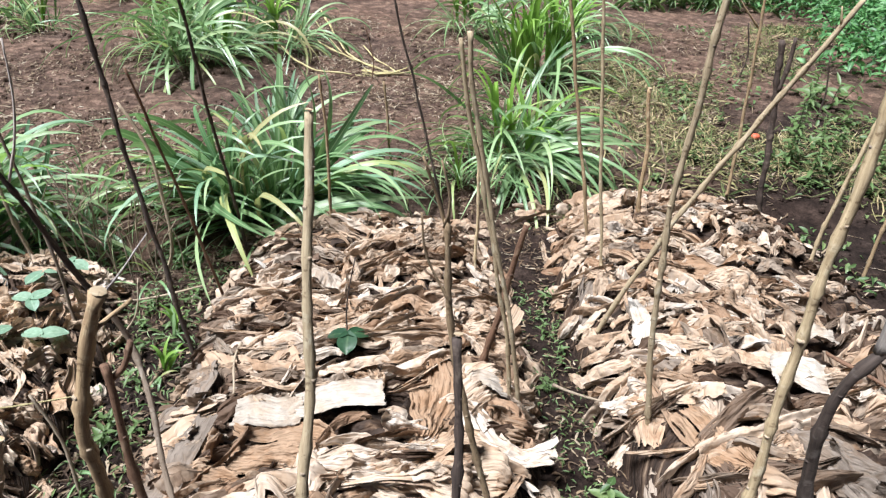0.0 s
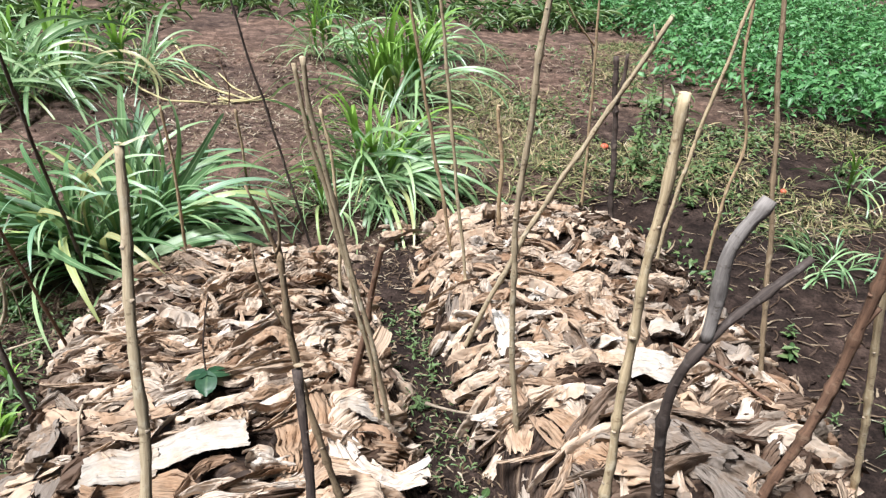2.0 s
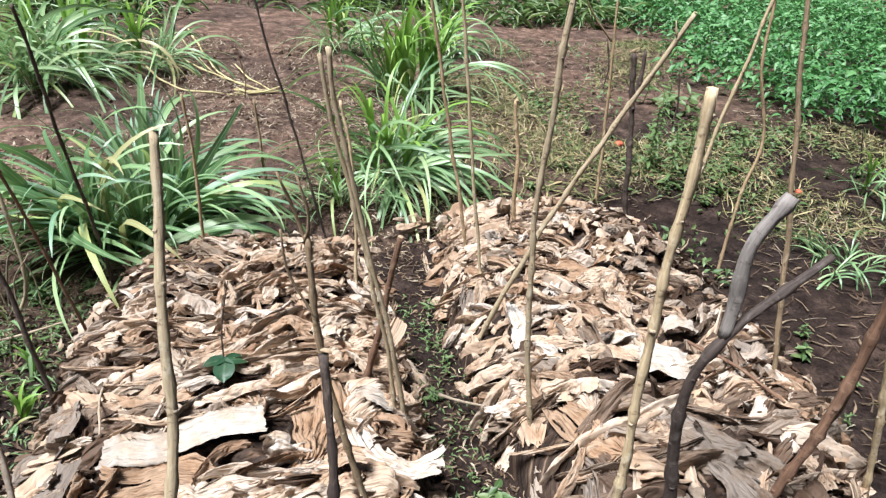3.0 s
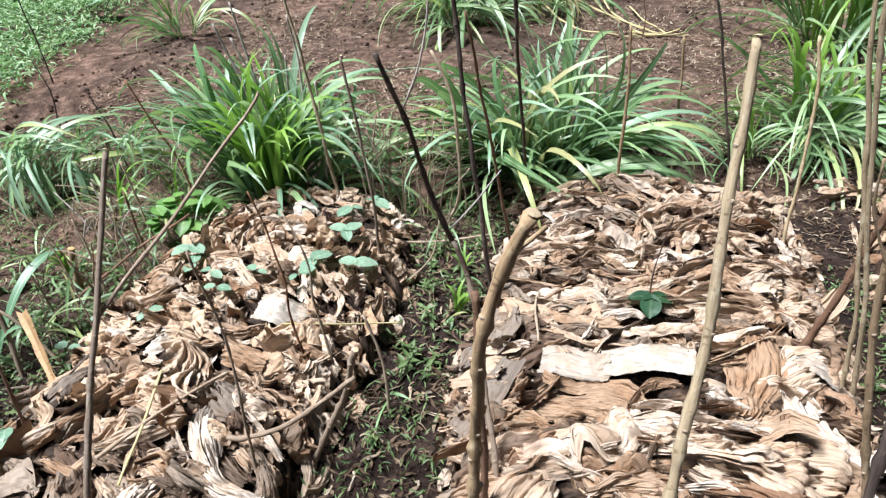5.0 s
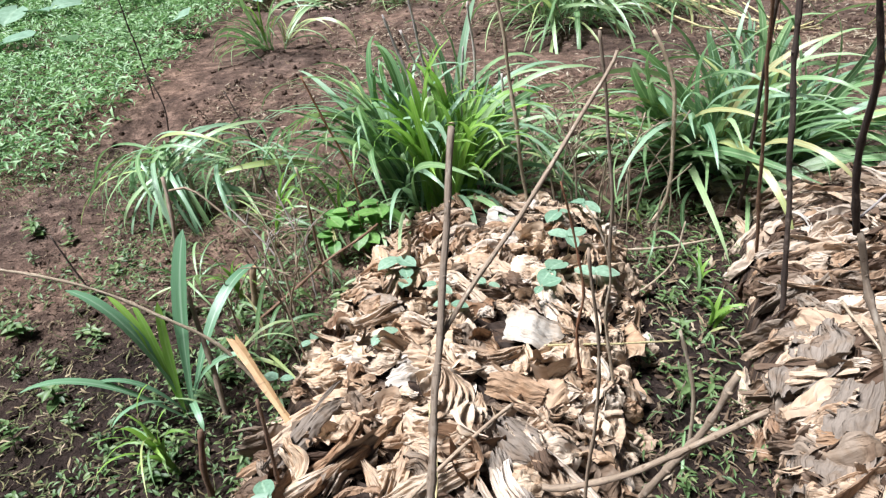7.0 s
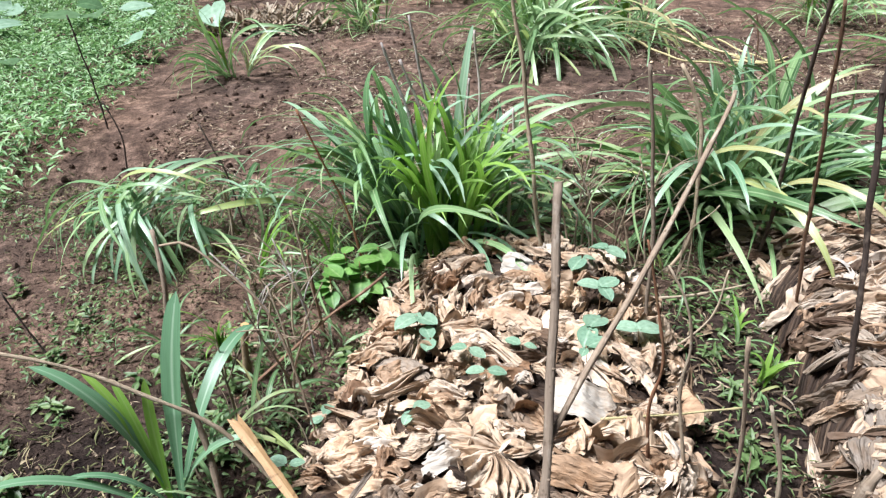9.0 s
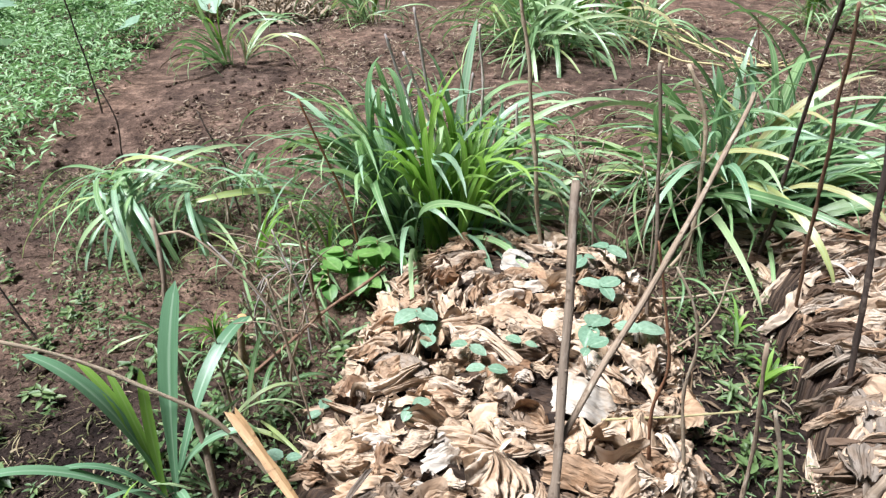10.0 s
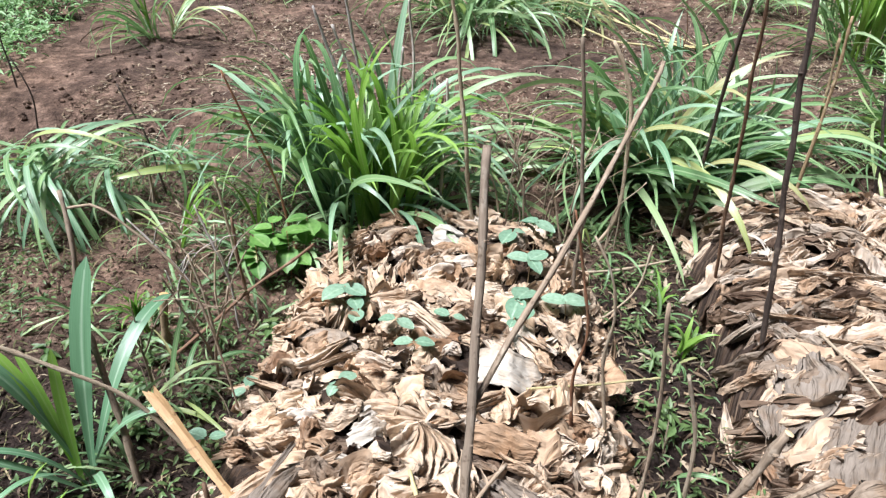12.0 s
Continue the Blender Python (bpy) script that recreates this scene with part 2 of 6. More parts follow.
DARKLEAF = leaf_material("dark_leaf", [(0.0, (0.02, 0.06, 0.03)), (1.0, (0.04, 0.1, 0.045))], (0.08, 0.14, 0.07), 0.4, stripes=False)
LITTER = sheet_material("dry_grass_litter", [(0.0, (0.05, 0.032, 0.022)), (0.5, (0.122, 0.086, 0.056)), (0.82, (0.238, 0.187, 0.126)), (1.0, (0.389, 0.338, 0.259))], per_island=True)
LITTER_DULL = sheet_material("rotting_litter", [(0.0, (0.03, 0.02, 0.015)), (0.6, (0.075, 0.052, 0.037)), (0.9, (0.15, 0.11, 0.075)), (1.0, (0.3, 0.24, 0.17))], per_island=True)
LITTER_PALE = sheet_material("bleached_litter", [(0.0, (0.173, 0.126, 0.086)), (0.6, (0.288, 0.238, 0.173)), (1.0, (0.418, 0.374, 0.302))], per_island=True)
CUTGRASS = sheet_material("cut_grass", [(0.0, (0.07, 0.1, 0.035)), (0.4, (0.13, 0.15, 0.06)), (0.7, (0.24, 0.215, 0.105)), (1.0, (0.4, 0.335, 0.2))], per_island=True)
CUT_DULL = sheet_material("withered_bits", [(0.0, (0.06, 0.075, 0.03)), (0.5, (0.12, 0.125, 0.055)), (0.85, (0.2, 0.17, 0.1)), (1.0, (0.36, 0.3, 0.2))], per_island=True)
m_red, _n, _l, _b = material("red_fruit_skin")
_b.inputs["Base Color"].default_value, _b.inputs["Roughness"].default_value = (0.5, 0.1, 0.05, 1), 0.5
RED = m_red


# ---- mesh helpers ----


def mesh_of(name, verts, faces, mat, uvs=None, smooth=True):
    me = bpy.data.meshes.new(name)
    me.from_pydata([tuple(v) for v in verts], [], faces)
    if uvs is not None:
        lay = me.uv_layers.new(name="UVMap")
        idx = np.empty(len(me.loops), dtype=np.int32)
        me.loops.foreach_get("vertex_index", idx)
        lay.data.foreach_set("uv", np.asarray(uvs, dtype=np.float32)[idx].ravel())
    if smooth:
        me.polygons.foreach_set("use_smooth", [True] * len(me.polygons))
    me.materials.append(mat)
    me.update()
    return me


def child(name, me, parent, m=None, label=""):
    ob = new(name, me)
    ob.parent = parent
    if m is not None:
        ob.matrix_basis = m
    return tagged(ob, label)


def thing(name, label, category, at=(0, 0, 0), group="", kind=""):
    ob = new(name)
    ob.location = at
    ob.empty_display_size = 0.05
    return tagged(ob, label, category, group, kind)


MOUNDS = [(-0.21, 1.75, 0.62, 1.11, 0.205), (1.265, 1.95, 0.64, 1.18, 0.215), (-1.665, 1.45, 0.51, 1.02, 0.165)]


def mound_h(x, y):
    h = 0.0
    for cx, cy, hw, hl, top in MOUNDS:
        d = abs((x - cx) / hw) ** 2.6 + abs((y - cy) / hl) ** 3.2
        if d < 1:
            h = max(h, top * (1 - d ** 1.6) ** 0.6)
    return h


def soil_h(x, y):
    """The bare ground: clods, small hollows and a shallow furrow behind the heaps."""
    v = Vector((x, y, 0.0))
    r = math.hypot(x, y - 2)
    amp = 1.0 if r < 9 else 0.4
    h = 0.030 * noise.noise(v * 1.1) + 0.018 * noise.noise(v * 4.3 + Vector((7, 3, 1))) + 0.010 * noise.noise(v * 13.0)
    furrow = -0.075 * math.exp(-((y - 2.95 - 0.25 * math.sin(x * 1.3)) / 0.2) ** 2) * (1 if x < 1 else math.exp(-(x - 1) ** 2))
    bank = 0.055 / (1 + math.exp(-(y - 3.25) * 8))
    return amp * h + furrow + bank


def top_h(x, y):
    return max(soil_h(x, y), mound_h(x, y))


def normal_at(x, y, e=0.04):
    dx = (top_h(x + e, y) - top_h(x - e, y)) / (2 * e)
    dy = (top_h(x, y + e) - top_h(x, y - e)) / (2 * e)
    return Vector((-dx, -dy, 1)).normalized()


def spline(pts, step=0.035):
    """Points along a smooth line through pts, with the share of the way for each."""
    P = [Vector(p) for p in pts]
    if len(P) == 2:
        P = [P[0], P[0].lerp(P[1], 0.5), P[1]]
    Q = [2 * P[0] - P[1], *P, 2 * P[-1] - P[-2]]
    out = []
    for i in range(1, len(Q) - 2):
        a, b, c, d = Q[i - 1:i + 3]
        k = max(2, int((c - b).length / step))
        for j in range(k):
            t = j / k
            out.append(0.5 * ((2 * b) + (c - a) * t + (2 * a - 5 * b + 4 * c - d) * t * t + (3 * b - a - 3 * c + d) * t ** 3))
    out.append(P[-1])
    return out


def tube(pts, r0, r1, seed=0, seg=8, knots=0.09, wobble=0.009, step=0.022):
    """Verts, faces and uvs of a stem with knots, a slight wander and a closed, cut top."""
    rg = random.Random(seed)
    P = spline(pts, step)
    n = len(P)
    off = Vector((rg.random() * 50, rg.random() * 50, rg.random() * 50))
    verts, faces, uvs = [], [], []
    run, phase = 0.0, rg.random()
    side = Vector((1, 0, 0))
    for i, p in enumerate(P):
        f = i / (n - 1)
        d = (P[min(i + 1, n - 1)] - P[max(i - 1, 0)]).normalized()
        if i:
            run += (P[i] - P[i - 1]).length
        side = (side - d * side.dot(d)).normalized()
        up = d.cross(side)
        w = noise.noise_vector(off + Vector((run * 5, 0, 0))) * wobble
        r = r0 + (r1 - r0) * f
        k = (run / knots + phase) % 1.0
        r *= 0.84 + 0.36 * math.exp(-((k - 0.5) / 0.09) ** 2) + 0.12 * noise.noise(off + Vector((run * 26, 3, 0)))
        for j in range(seg):
            a = 2 * math.pi * j / seg
            rr = r * (1 + 0.2 * noise.noise(off + Vector((math.cos(a), math.sin(a), run * 9))))
            verts.append(p + w + side * (rr * math.cos(a)) + up * (rr * math.sin(a)))
            uvs.append((run, j / seg * 0.12))
        if i:
            o = (i - 1) * seg
            for j in range(seg):
                faces.append((o + j, o + (j + 1) % seg, o + seg + (j + 1) % seg, o + seg + j))
    faces.append(tuple(range(len(verts) - seg, len(verts))))
    faces.append(tuple(range(seg - 1, -1, -1)))
    return verts, faces, uvs


def join_parts(list_of):
    V, Fs, U = [], [], []
    for v, f, u in list_of:
        o = len(V)
        V += list(v)
        Fs += [tuple(i + o for i in q) for q in f]
        U += list(u)
    return V, Fs, U


stick_seed = [100]


def scar_mesh(mat):
    """The raised scar that a fallen leaf leaves on a stem: a small ledge, blunt below and sharp above."""
    verts, faces = [(0.95, 0.0, 0.05)], []
    for ring, (out, w, h) in enumerate(((0.9, 0.4, 0.28), (0.45, 0.85, 0.65))):
        for k in range(8):
            a = k * math.pi / 4
            z = h * math.sin(a)
            verts.append((out - (0.25 * z if z > 0 else 0.0), w * math.cos(a), z * (0.6 if z > 0 else 1.5)))
    for k in range(8):
        j = (k + 1) % 8
        faces += [(0, 1 + k, 1 + j), (1 + k, 9 + k, 9 + j, 1 + j)]
    return mesh_of("leaf_scar", verts, faces, mat, [(0.3 * p[1], 0.3 * p[2]) for p in verts])


SCARS = {mat.name: scar_mesh(DEADSTEM if mat in (BARK_PALE, BARK_TAN) else mat) for mat in (BARK_PALE, BARK_TAN, BARK_BROWN, BARK_DARK, BARK_FORK, BARK_DUN)}


def stick(name, pts, r0, r1, mat, label, category="stake", branches=(), knots=0.09, seg=8, cut=None, wobble=0.009, group="", sink=0.1):
    """One stick that stands in the ground: a stem, its side shoots and a cut end as parts."""
    stick_seed[0] += 1
    base = Vector(pts[0])
    d = (base - Vector(pts[1])).normalized()
    ob = thing(name, label, category, base, group)
    rel = [Vector(p) - base for p in pts]
    full = [d * sink] + rel if sink else rel
    v, f, u = tube(full, r0, r1, stick_seed[0], seg, knots, wobble)
    stem = child("stem", mesh_of("stem", v, f, mat, u), ob)
    rings = len(v) // seg
    if r0 >= 0.0095 and category == "stake":
        scars = random.Random(stick_seed[0])
        i = 4 + scars.randint(0, 3)
        turn = scars.uniform(0, 6.28)
        while i < rings - 2:
            ring = [Vector(p) for p in v[i * seg:(i + 1) * seg]]
            mid = sum(ring, Vector()) / seg
            k = int(turn / 6.283 * seg) % seg
            out, up = (ring[k] - mid), (Vector(v[(i + 1) * seg + k]) - ring[k]).normalized()
            r = max(0.006, out.length)
            out.normalize()
            m = Matrix((out, up.cross(out).normalized(), up)).transposed().to_4x4()
            child("leaf_scar", SCARS[mat.name], stem, Matrix.Translation(mid + out * (0.62 * r)) @ m @ Matrix.Scale(0.62 * r, 4))
            turn += 2.4 + scars.gauss(0, 0.5)
            i += scars.randint(2, 4)
    for k, (bp, b0, b1) in enumerate(branches):
        v, f, u = tube([Vector(p) - base for p in bp], b0, b1, stick_seed[0] * 7 + k, max(5, seg - 2), knots, wobble)
        child("side_shoot", mesh_of("side_shoot", v, f, mat, u), ob)
    if cut is not None:
        e = rel[-1]
        ax = (rel[-1] - rel[-2]).normalized()
        s = ax.orthogonal().normalized()
        t = ax.cross(s)
        vv = [e + ax * 0.003 + (s * math.cos(a) + t * math.sin(a)) * r1 * 0.94 for a in [i * math.pi / 4 for i in range(8)]] + [e + ax * 0.006]
        child("cut_end", mesh_of("cut_end", vv, [(i, (i + 1) % 8, 8) for i in range(8)], cut, [(p.x, p.y) for p in vv]), stem, label="pale freshly cut end")
    return ob


# ---- ground ----
def graded(lo, hi, step, far):
    a = list(np.arange(lo, hi + 1e-6, step))
    s, x = step, hi
    while x < far:
        s *= 1.35
        x += s
        a.append(x)
    s, x = step, lo
    b = []
    while x > -far:
        s *= 1.35
        x -= s
        b.append(x)
    return b[::-1] + a


def build_ground():
    xs, ys = graded(-6.0, 5.6, 0.05, 600), graded(-0.6, 7.6, 0.05, 600)
    verts = [(x, y, soil_h(x, y) if max(abs(x), abs(y)) < 30 else 0.0) for y in ys for x in xs]
    w = len(xs)
    faces = [(j * w + i, j * w + i + 1, j * w + w + i + 1, j * w + w + i) for j in range(len(ys) - 1) for i in range(w - 1)]
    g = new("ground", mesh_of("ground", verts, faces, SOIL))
    tagged(g, "dark reddish-brown crumbly garden soil, darkened round the beds for damp and shade", "soil", kind="structure")


build_ground()


# ---- heaps of dry banana leaves ----
def sheet_mesh(name, length, width, mat, seed, folds=2.0, curl=0.3, arch=0.1, twist=0.3, nu=19, nv=9, ragged=0.2, fold_h=0.12, pucker=0.13, smooth=True, square=False):
    """One dried sheath: sharp lengthwise pleats, curled rims, a bend or two and torn, tapering ends."""
    rg = random.Random(seed)
    off = Vector((rg.random() * 90, rg.random() * 90, 0))
    ends = (0.9, 0.92) if square else (rg.uniform(0.3, 0.9), rg.uniform(0.2, 0.8))
    ripple = 0.12 if square else 0.45
    pleat = [rg.choice((-1, 1)) * rg.uniform(0.2, 1.0) if rg.random() < 0.5 else (1 if j % 2 else -1) * rg.uniform(0.4, 1.0) for j in range(nv)]
    kink = rg.uniform(0.25, 0.75), rg.gauss(0, 0.25)
    verts, uvs, faces = [], [], []
    for i in range(nu):
        s = i / (nu - 1)
        e0, e1 = min(1.0, s / 0.25), min(1.0, (1 - s) / 0.25)
        taper = (ends[0] + (1 - ends[0]) * math.sin(1.57 * e0)) * (ends[1] + (1 - ends[1]) * math.sin(1.57 * e1))
        wl = taper * (1 + ripple * noise.noise(off + Vector((s * 3.1, 9, 0))) + (0.03 if square else 0.14) * noise.noise(off + Vector((s * 14, 9, 3))))
        wr = taper * (1 + ripple * noise.noise(off + Vector((s * 3.1, 19, 0))) + (0.03 if square else 0.14) * noise.noise(off + Vector((s * 14, 19, 3))))
        x = (s - 0.5) * length
        zb = arch * length * (0.25 - (s - 0.5) ** 2) * 2 + 0.04 * length * noise.noise(off + Vector((s * 2.4, 2, 4)))
        if s > kink[0]:
            zb += kink[1] * (s - kink[0]) * length
        tw = twist * (s - 0.5) + 0.7 * twist * noise.noise(off + Vector((s * 1.8, 5, 1)))
        sway = 0.16 * length * noise.noise(off + Vector((s * 1.5, 1, 7)))
        for j in range(nv):
            v = j / (nv - 1) - 0.5
            y = v * width * (wl if v < 0 else wr)
            z = fold_h * width * (pleat[j] + 0.7 * noise.noise(off + Vector((s * 2.2, j * 3.7, 5))))
            z += curl * width * (2 * abs(v)) ** 2.5 * 0.5 * (0.4 + 1.2 * noise.noise(off + Vector((s * 2, (1 if v > 0 else -1) * 4, 3))))
            z += pucker * width * (noise.noise(off + Vector((x * 42, y * 26, 0))) + 0.6 * noise.noise(off + Vector((x * 95, y * 50, 6))))
            y += (0.02 if square else 0.10) * width * (2 * abs(v)) ** 3 * noise.noise(off + Vector((x * 120, v * 3, 8)))
            xe = x
            if i in (0, nu - 1):
                xe += ragged * 0.5 * length * noise.noise(off + Vector((v * 9, s, 2)))
            c, sn = math.cos(tw), math.sin(tw)
            verts.append((xe, sway + y * c - z * sn, zb + y * sn + z * c))
            uvs.append((s * length + seed * 0.37, v * width + seed * 0.11))
    for i in range(nu - 1):
        for j in range(nv - 1):
            a = i * nv + j
            faces.append((a, a + nv, a + nv + 1, a + 1))
    return mesh_of(name, verts, faces, mat, uvs, smooth)


def leaf_scrap(name, length, width, mat, seed, nu=22, nv=15, pleats=3.0, pinch=0.5, kink=35, crumple=1.0, cup=0.2, rim=0.5, tears=3, turn=20, jag=0.35, deep=0.9, droop=0.5, hollow=0.3, low=0.036):
    """A torn piece of dry leaf: gathered pleats, sharp kinks along its length, rolled rims, split and jagged ends."""
    rg = random.Random(seed)
    off = Vector((rg.random() * 90, rg.random() * 90, rg.random() * 9))
    fine = 60
    bends = [(rg.random(), rg.gauss(0, kink)) for _ in range(rg.randint(1, 3))]
    veers = [(rg.random(), rg.gauss(0, turn)) for _ in range(2)]
    roll_up = rg.gauss(0, kink * 0.9)
    tip_at = rg.uniform(0.55, 0.85)
    th = [sum(a / (1 + math.exp(-(k / fine - p) * 38)) for p, a in bends) + roll_up * max(0.0, (k / fine - tip_at) / (1 - tip_at)) ** 1.5 for k in range(fine + 1)]
    ph = [sum(a / (1 + math.exp(-(k / fine - p) * 16)) for p, a in veers) for k in range(fine + 1)]
    mean_t, mean_p = sum(th) / len(th), sum(ph) / len(ph)
    line, p = [], Vector((0, 0, 0))
    for k in range(fine + 1):
        t, f = radians(th[k] - mean_t), radians(ph[k] - mean_p)
        d = Vector((math.cos(t) * math.cos(f), math.sin(f), math.sin(t) * math.cos(f)))
        line.append((p.copy(), d))
        p = p + d * (length / fine)
    mid = sum((q for q, _ in line), Vector()) / len(line)
    wide = [rg.uniform(1 - pinch, 1.0) for _ in range(4)]
    wide[0] *= rg.uniform(0.3, 0.95)
    wide[3] *= rg.uniform(0.3, 0.95)
    wave = rg.uniform(0.1, 0.3), rg.random() * 9
    twist = rg.gauss(0, 0.5)
    phase, slant = rg.random(), rg.uniform(-0.8, 0.8)
    rims = rg.gauss(0, rim), rg.gauss(0, rim)
    cups = rg.gauss(0, cup)
    slits = [(rg.randint(2, nv - 4), rg.choice((0, 1)), rg.randint(nu // 6, nu // 2), rg.gauss(0, 0.35)) for _ in range(tears)]
    verts, uvs, faces = [], [], []
    for i in range(nu):
        s = i / (nu - 1)
        u = s * 3
        k = min(2, int(u))
        c = 0.5 - 0.5 * math.cos(math.pi * (u - k))
        g = wide[k] + (wide[k + 1] - wide[k]) * c
        gather = math.sqrt(max(0.0, 1 - min(1.0, g) ** 2)) + 0.25
        for j in range(nv):
            v = 2 * j / (nv - 1) - 1
            e = 1 - jag * abs(noise.noise(off + Vector((v * 3.3, 3 if s < 0.5 else 8, 0)))) - 0.3 * jag * abs(noise.noise(off + Vector((v * 7, 5 if s < 0.5 else 2, 0))))
            q, d = line[max(0, min(fine, round((0.5 + (s - 0.5) * e) * fine)))]
            side = Vector((-d.y, d.x, 0)).normalized()
            up = d.cross(side)
            tw = twist * (s - 0.5) + 0.35 * noise.noise(off + Vector((s * 2.0, 4, 4)))
            edge = 1 + abs(v) * (0.26 * noise.noise(off + Vector((s * 4, v, 1))) + 0.07 * noise.noise(off + Vector((s * 13, v, 6))))
            y = 0.5 * width * g * v * edge
            fold = pleats * (0.5 * v + phase) + slant * s + 0.8 * noise.noise(off + Vector((s * 2.6, v * 1.7, 5)))
            tri = abs(2 * (fold - math.floor(fold)) - 1)
            z = deep * width / pleats * min(1.0, gather) * (0.85 + 1.1 * noise.noise(off + Vector((s * 2.4, v * 2.2, 11)))) * (1 - (1 - tri) ** 1.6 - 0.6) + cups * width * (v * v - 0.33)
            z -= droop * width * (0.35 * abs(2 * s - 1) ** 3 + 0.25 * v ** 4) + hollow * width * g * v * v
            r = max(0.0, abs(v) - 0.62) / 0.38
            rr = rims[0 if v < 0 else 1] * (0.6 + noise.noise(off + Vector((s * 3, v, 9))))
            z += width * 0.55 * rr * r * r
            y *= 1 - 0.22 * min(1.0, abs(rr)) * r * r
            z += crumple * width * (0.13 * (0.35 - abs(noise.noise(off + Vector((s * length * 22, v * width * 16, 3))))) + 0.06 * (0.3 - abs(noise.noise(off + Vector((s * length * 55, v * width * 50, 8))))))
            z += 0.9 * wave[0] * width * noise.noise(Vector((s * length * 11, wave[1], v * 0.5)))
            for col, end, depth, amt in slits:
                far = (depth - (i if end == 0 else nu - 1 - i)) / depth
                if far > 0 and j > col:
                    z += amt * width * far * far
            p = q - mid + side * (y * math.cos(tw) - z * math.sin(tw)) + up * (y * math.sin(tw) + z * math.cos(tw))
            p.z = low * math.tanh(p.z / low)
            verts.append(p)
            uvs.append((s * length + seed * 0.37, v * width * 0.5 + seed * 0.11))
    for i in range(nu - 1):
        for j in range(nv - 1):
            if any(j == col and (i if end == 0 else nu - 2 - i) < depth for col, end, depth, _ in slits):
                continue
            a = i * nv + j
            faces.append((a, a + nv, a + nv + 1, a + 1))
    return mesh_of(name, verts, faces, mat, uvs)


STRIPS = [leaf_scrap("strip", 0.36, 0.055 + 0.014 * (k % 4), SHEET, 200 + k, 24, 19, 2.8 + 0.6 * (k % 4), 0.7, 15, 0.8, 0.12, 0.3, 0, 40, 0.15, 1.4, 0.6, 0.4) for k in range(48)]
ROPES = [leaf_scrap("rope", 0.36, 0.036, SHEET, 300 + k, 22, 11, 1.6, 0.7, 16, 0.3, 0.2, 0.3, 0, 50, 0.15, 1.2, 0.6, 0.5) for k in range(32)]
PANELS = [leaf_scrap("panel", 0.26, 0.19 + 0.03 * (k % 3), SHEET, 400 + k, 20, 33, 4.0 + 1.0 * (k % 4), 0.55, 14, 0.8, 0.06, 0.25, 1, 24, 0.15, 0.8, 0.3, 0.15) for k in range(24)]
SHARDS = [leaf_scrap("shard", 0.16, 0.075, SHEET, 500 + k, 14, 15, 2.4 + 0.6 * (k % 3), 0.65, 22, 0.7, 0.15, 0.4, 1, 28, 0.2) for k in range(24)]
CURLS = [leaf_scrap("curl", 0.15, 0.10 + 0.015 * (k % 3), SHEET, 540 + k, 17, 19, 2.2 + 0.8 * (k % 4), 0.6, 24, 0.9, 0.28, 0.6, 1, 30, 0.25, 0.9, 0.3, low=0.07) for k in range(40)]
CREAM_CURLS = [leaf_scrap("curl", 0.15, 0.10 + 0.015 * (k % 3), SHEET_CREAM, 560 + k, 17, 19, 2.2 + 0.8 * (k % 4), 0.6, 24, 0.9, 0.28, 0.6, 1, 30, 0.25, 0.9, 0.3, low=0.07) for k in range(24)]
SCRAPS = [leaf_scrap("scrap", 0.2, 0.05 + 0.012 * (k % 3), SHEET_SHADED, 700 + k, 10, 8, 1.6, 0.6, 24, 1.0, 0.3, 0.5, 0) for k in range(28)]
SHADED_STRIPS = [leaf_scrap("shaded_strip", 0.30, 0.08 + 0.014 * (k % 4), SHEET_SHADED, 600 + k, 18, 17, 2.6 + 0.7 * (k % 4), 0.6, 14, 0.7, 0.15, 0.3, 1, jag=0.15) for k in range(16)]
SHADED_CURLS = [leaf_scrap("shaded_curl", 0.15, 0.11 + 0.014 * (k % 3), SHEET_SHADED, 640 + k, 16, 17, 2.6 + 0.7 * (k % 3), 0.55, 24, 0.9, 0.25, 0.6, 1, 30, 0.25, 0.8, 0.3, low=0.07) for k in range(18)]


def lay(x, y, ang, lift, pitch=0.0, roll=0.0, scale=(1, 1, 1)):
    """A pose on a heap's surface: length along ang degrees, tipped by pitch and roll."""
    nrm = normal_at(x, y)
    q = Vector((0, 0, 1)).rotation_difference(nrm).to_matrix().to_4x4()
    return Matrix.Translation((x, y, top_h(x, y) + lift)) @ q @ pose(0, 0, 0, roll, pitch, ang) @ Matrix.Diagonal((*scale, 1))


def fold_h(x, y, seed):
    """Height of the matted leaf bed over its mound: long gathered folds that wander and run into one another."""
    v = Vector((x, y, seed * 3.7))
    w = noise.noise_vector(v * 3.2) * 0.16 + noise.noise_vector(v * 9.0) * 0.03
    px, py = x + w.x, y + w.y
    broad = 1 - abs(noise.noise(Vector((px * 4.5, py * 17, seed)))) * 2.0
    strand = 1 - abs(noise.noise(Vector((px * 7, py * 36, seed + 5)))) * 2.2
    fine = 1 - abs(noise.noise(Vector((px * 22, py * 80, seed + 9)))) * 2.0
    return 0.036 * broad + 0.034 * strand + 0.008 * fine - 0.052


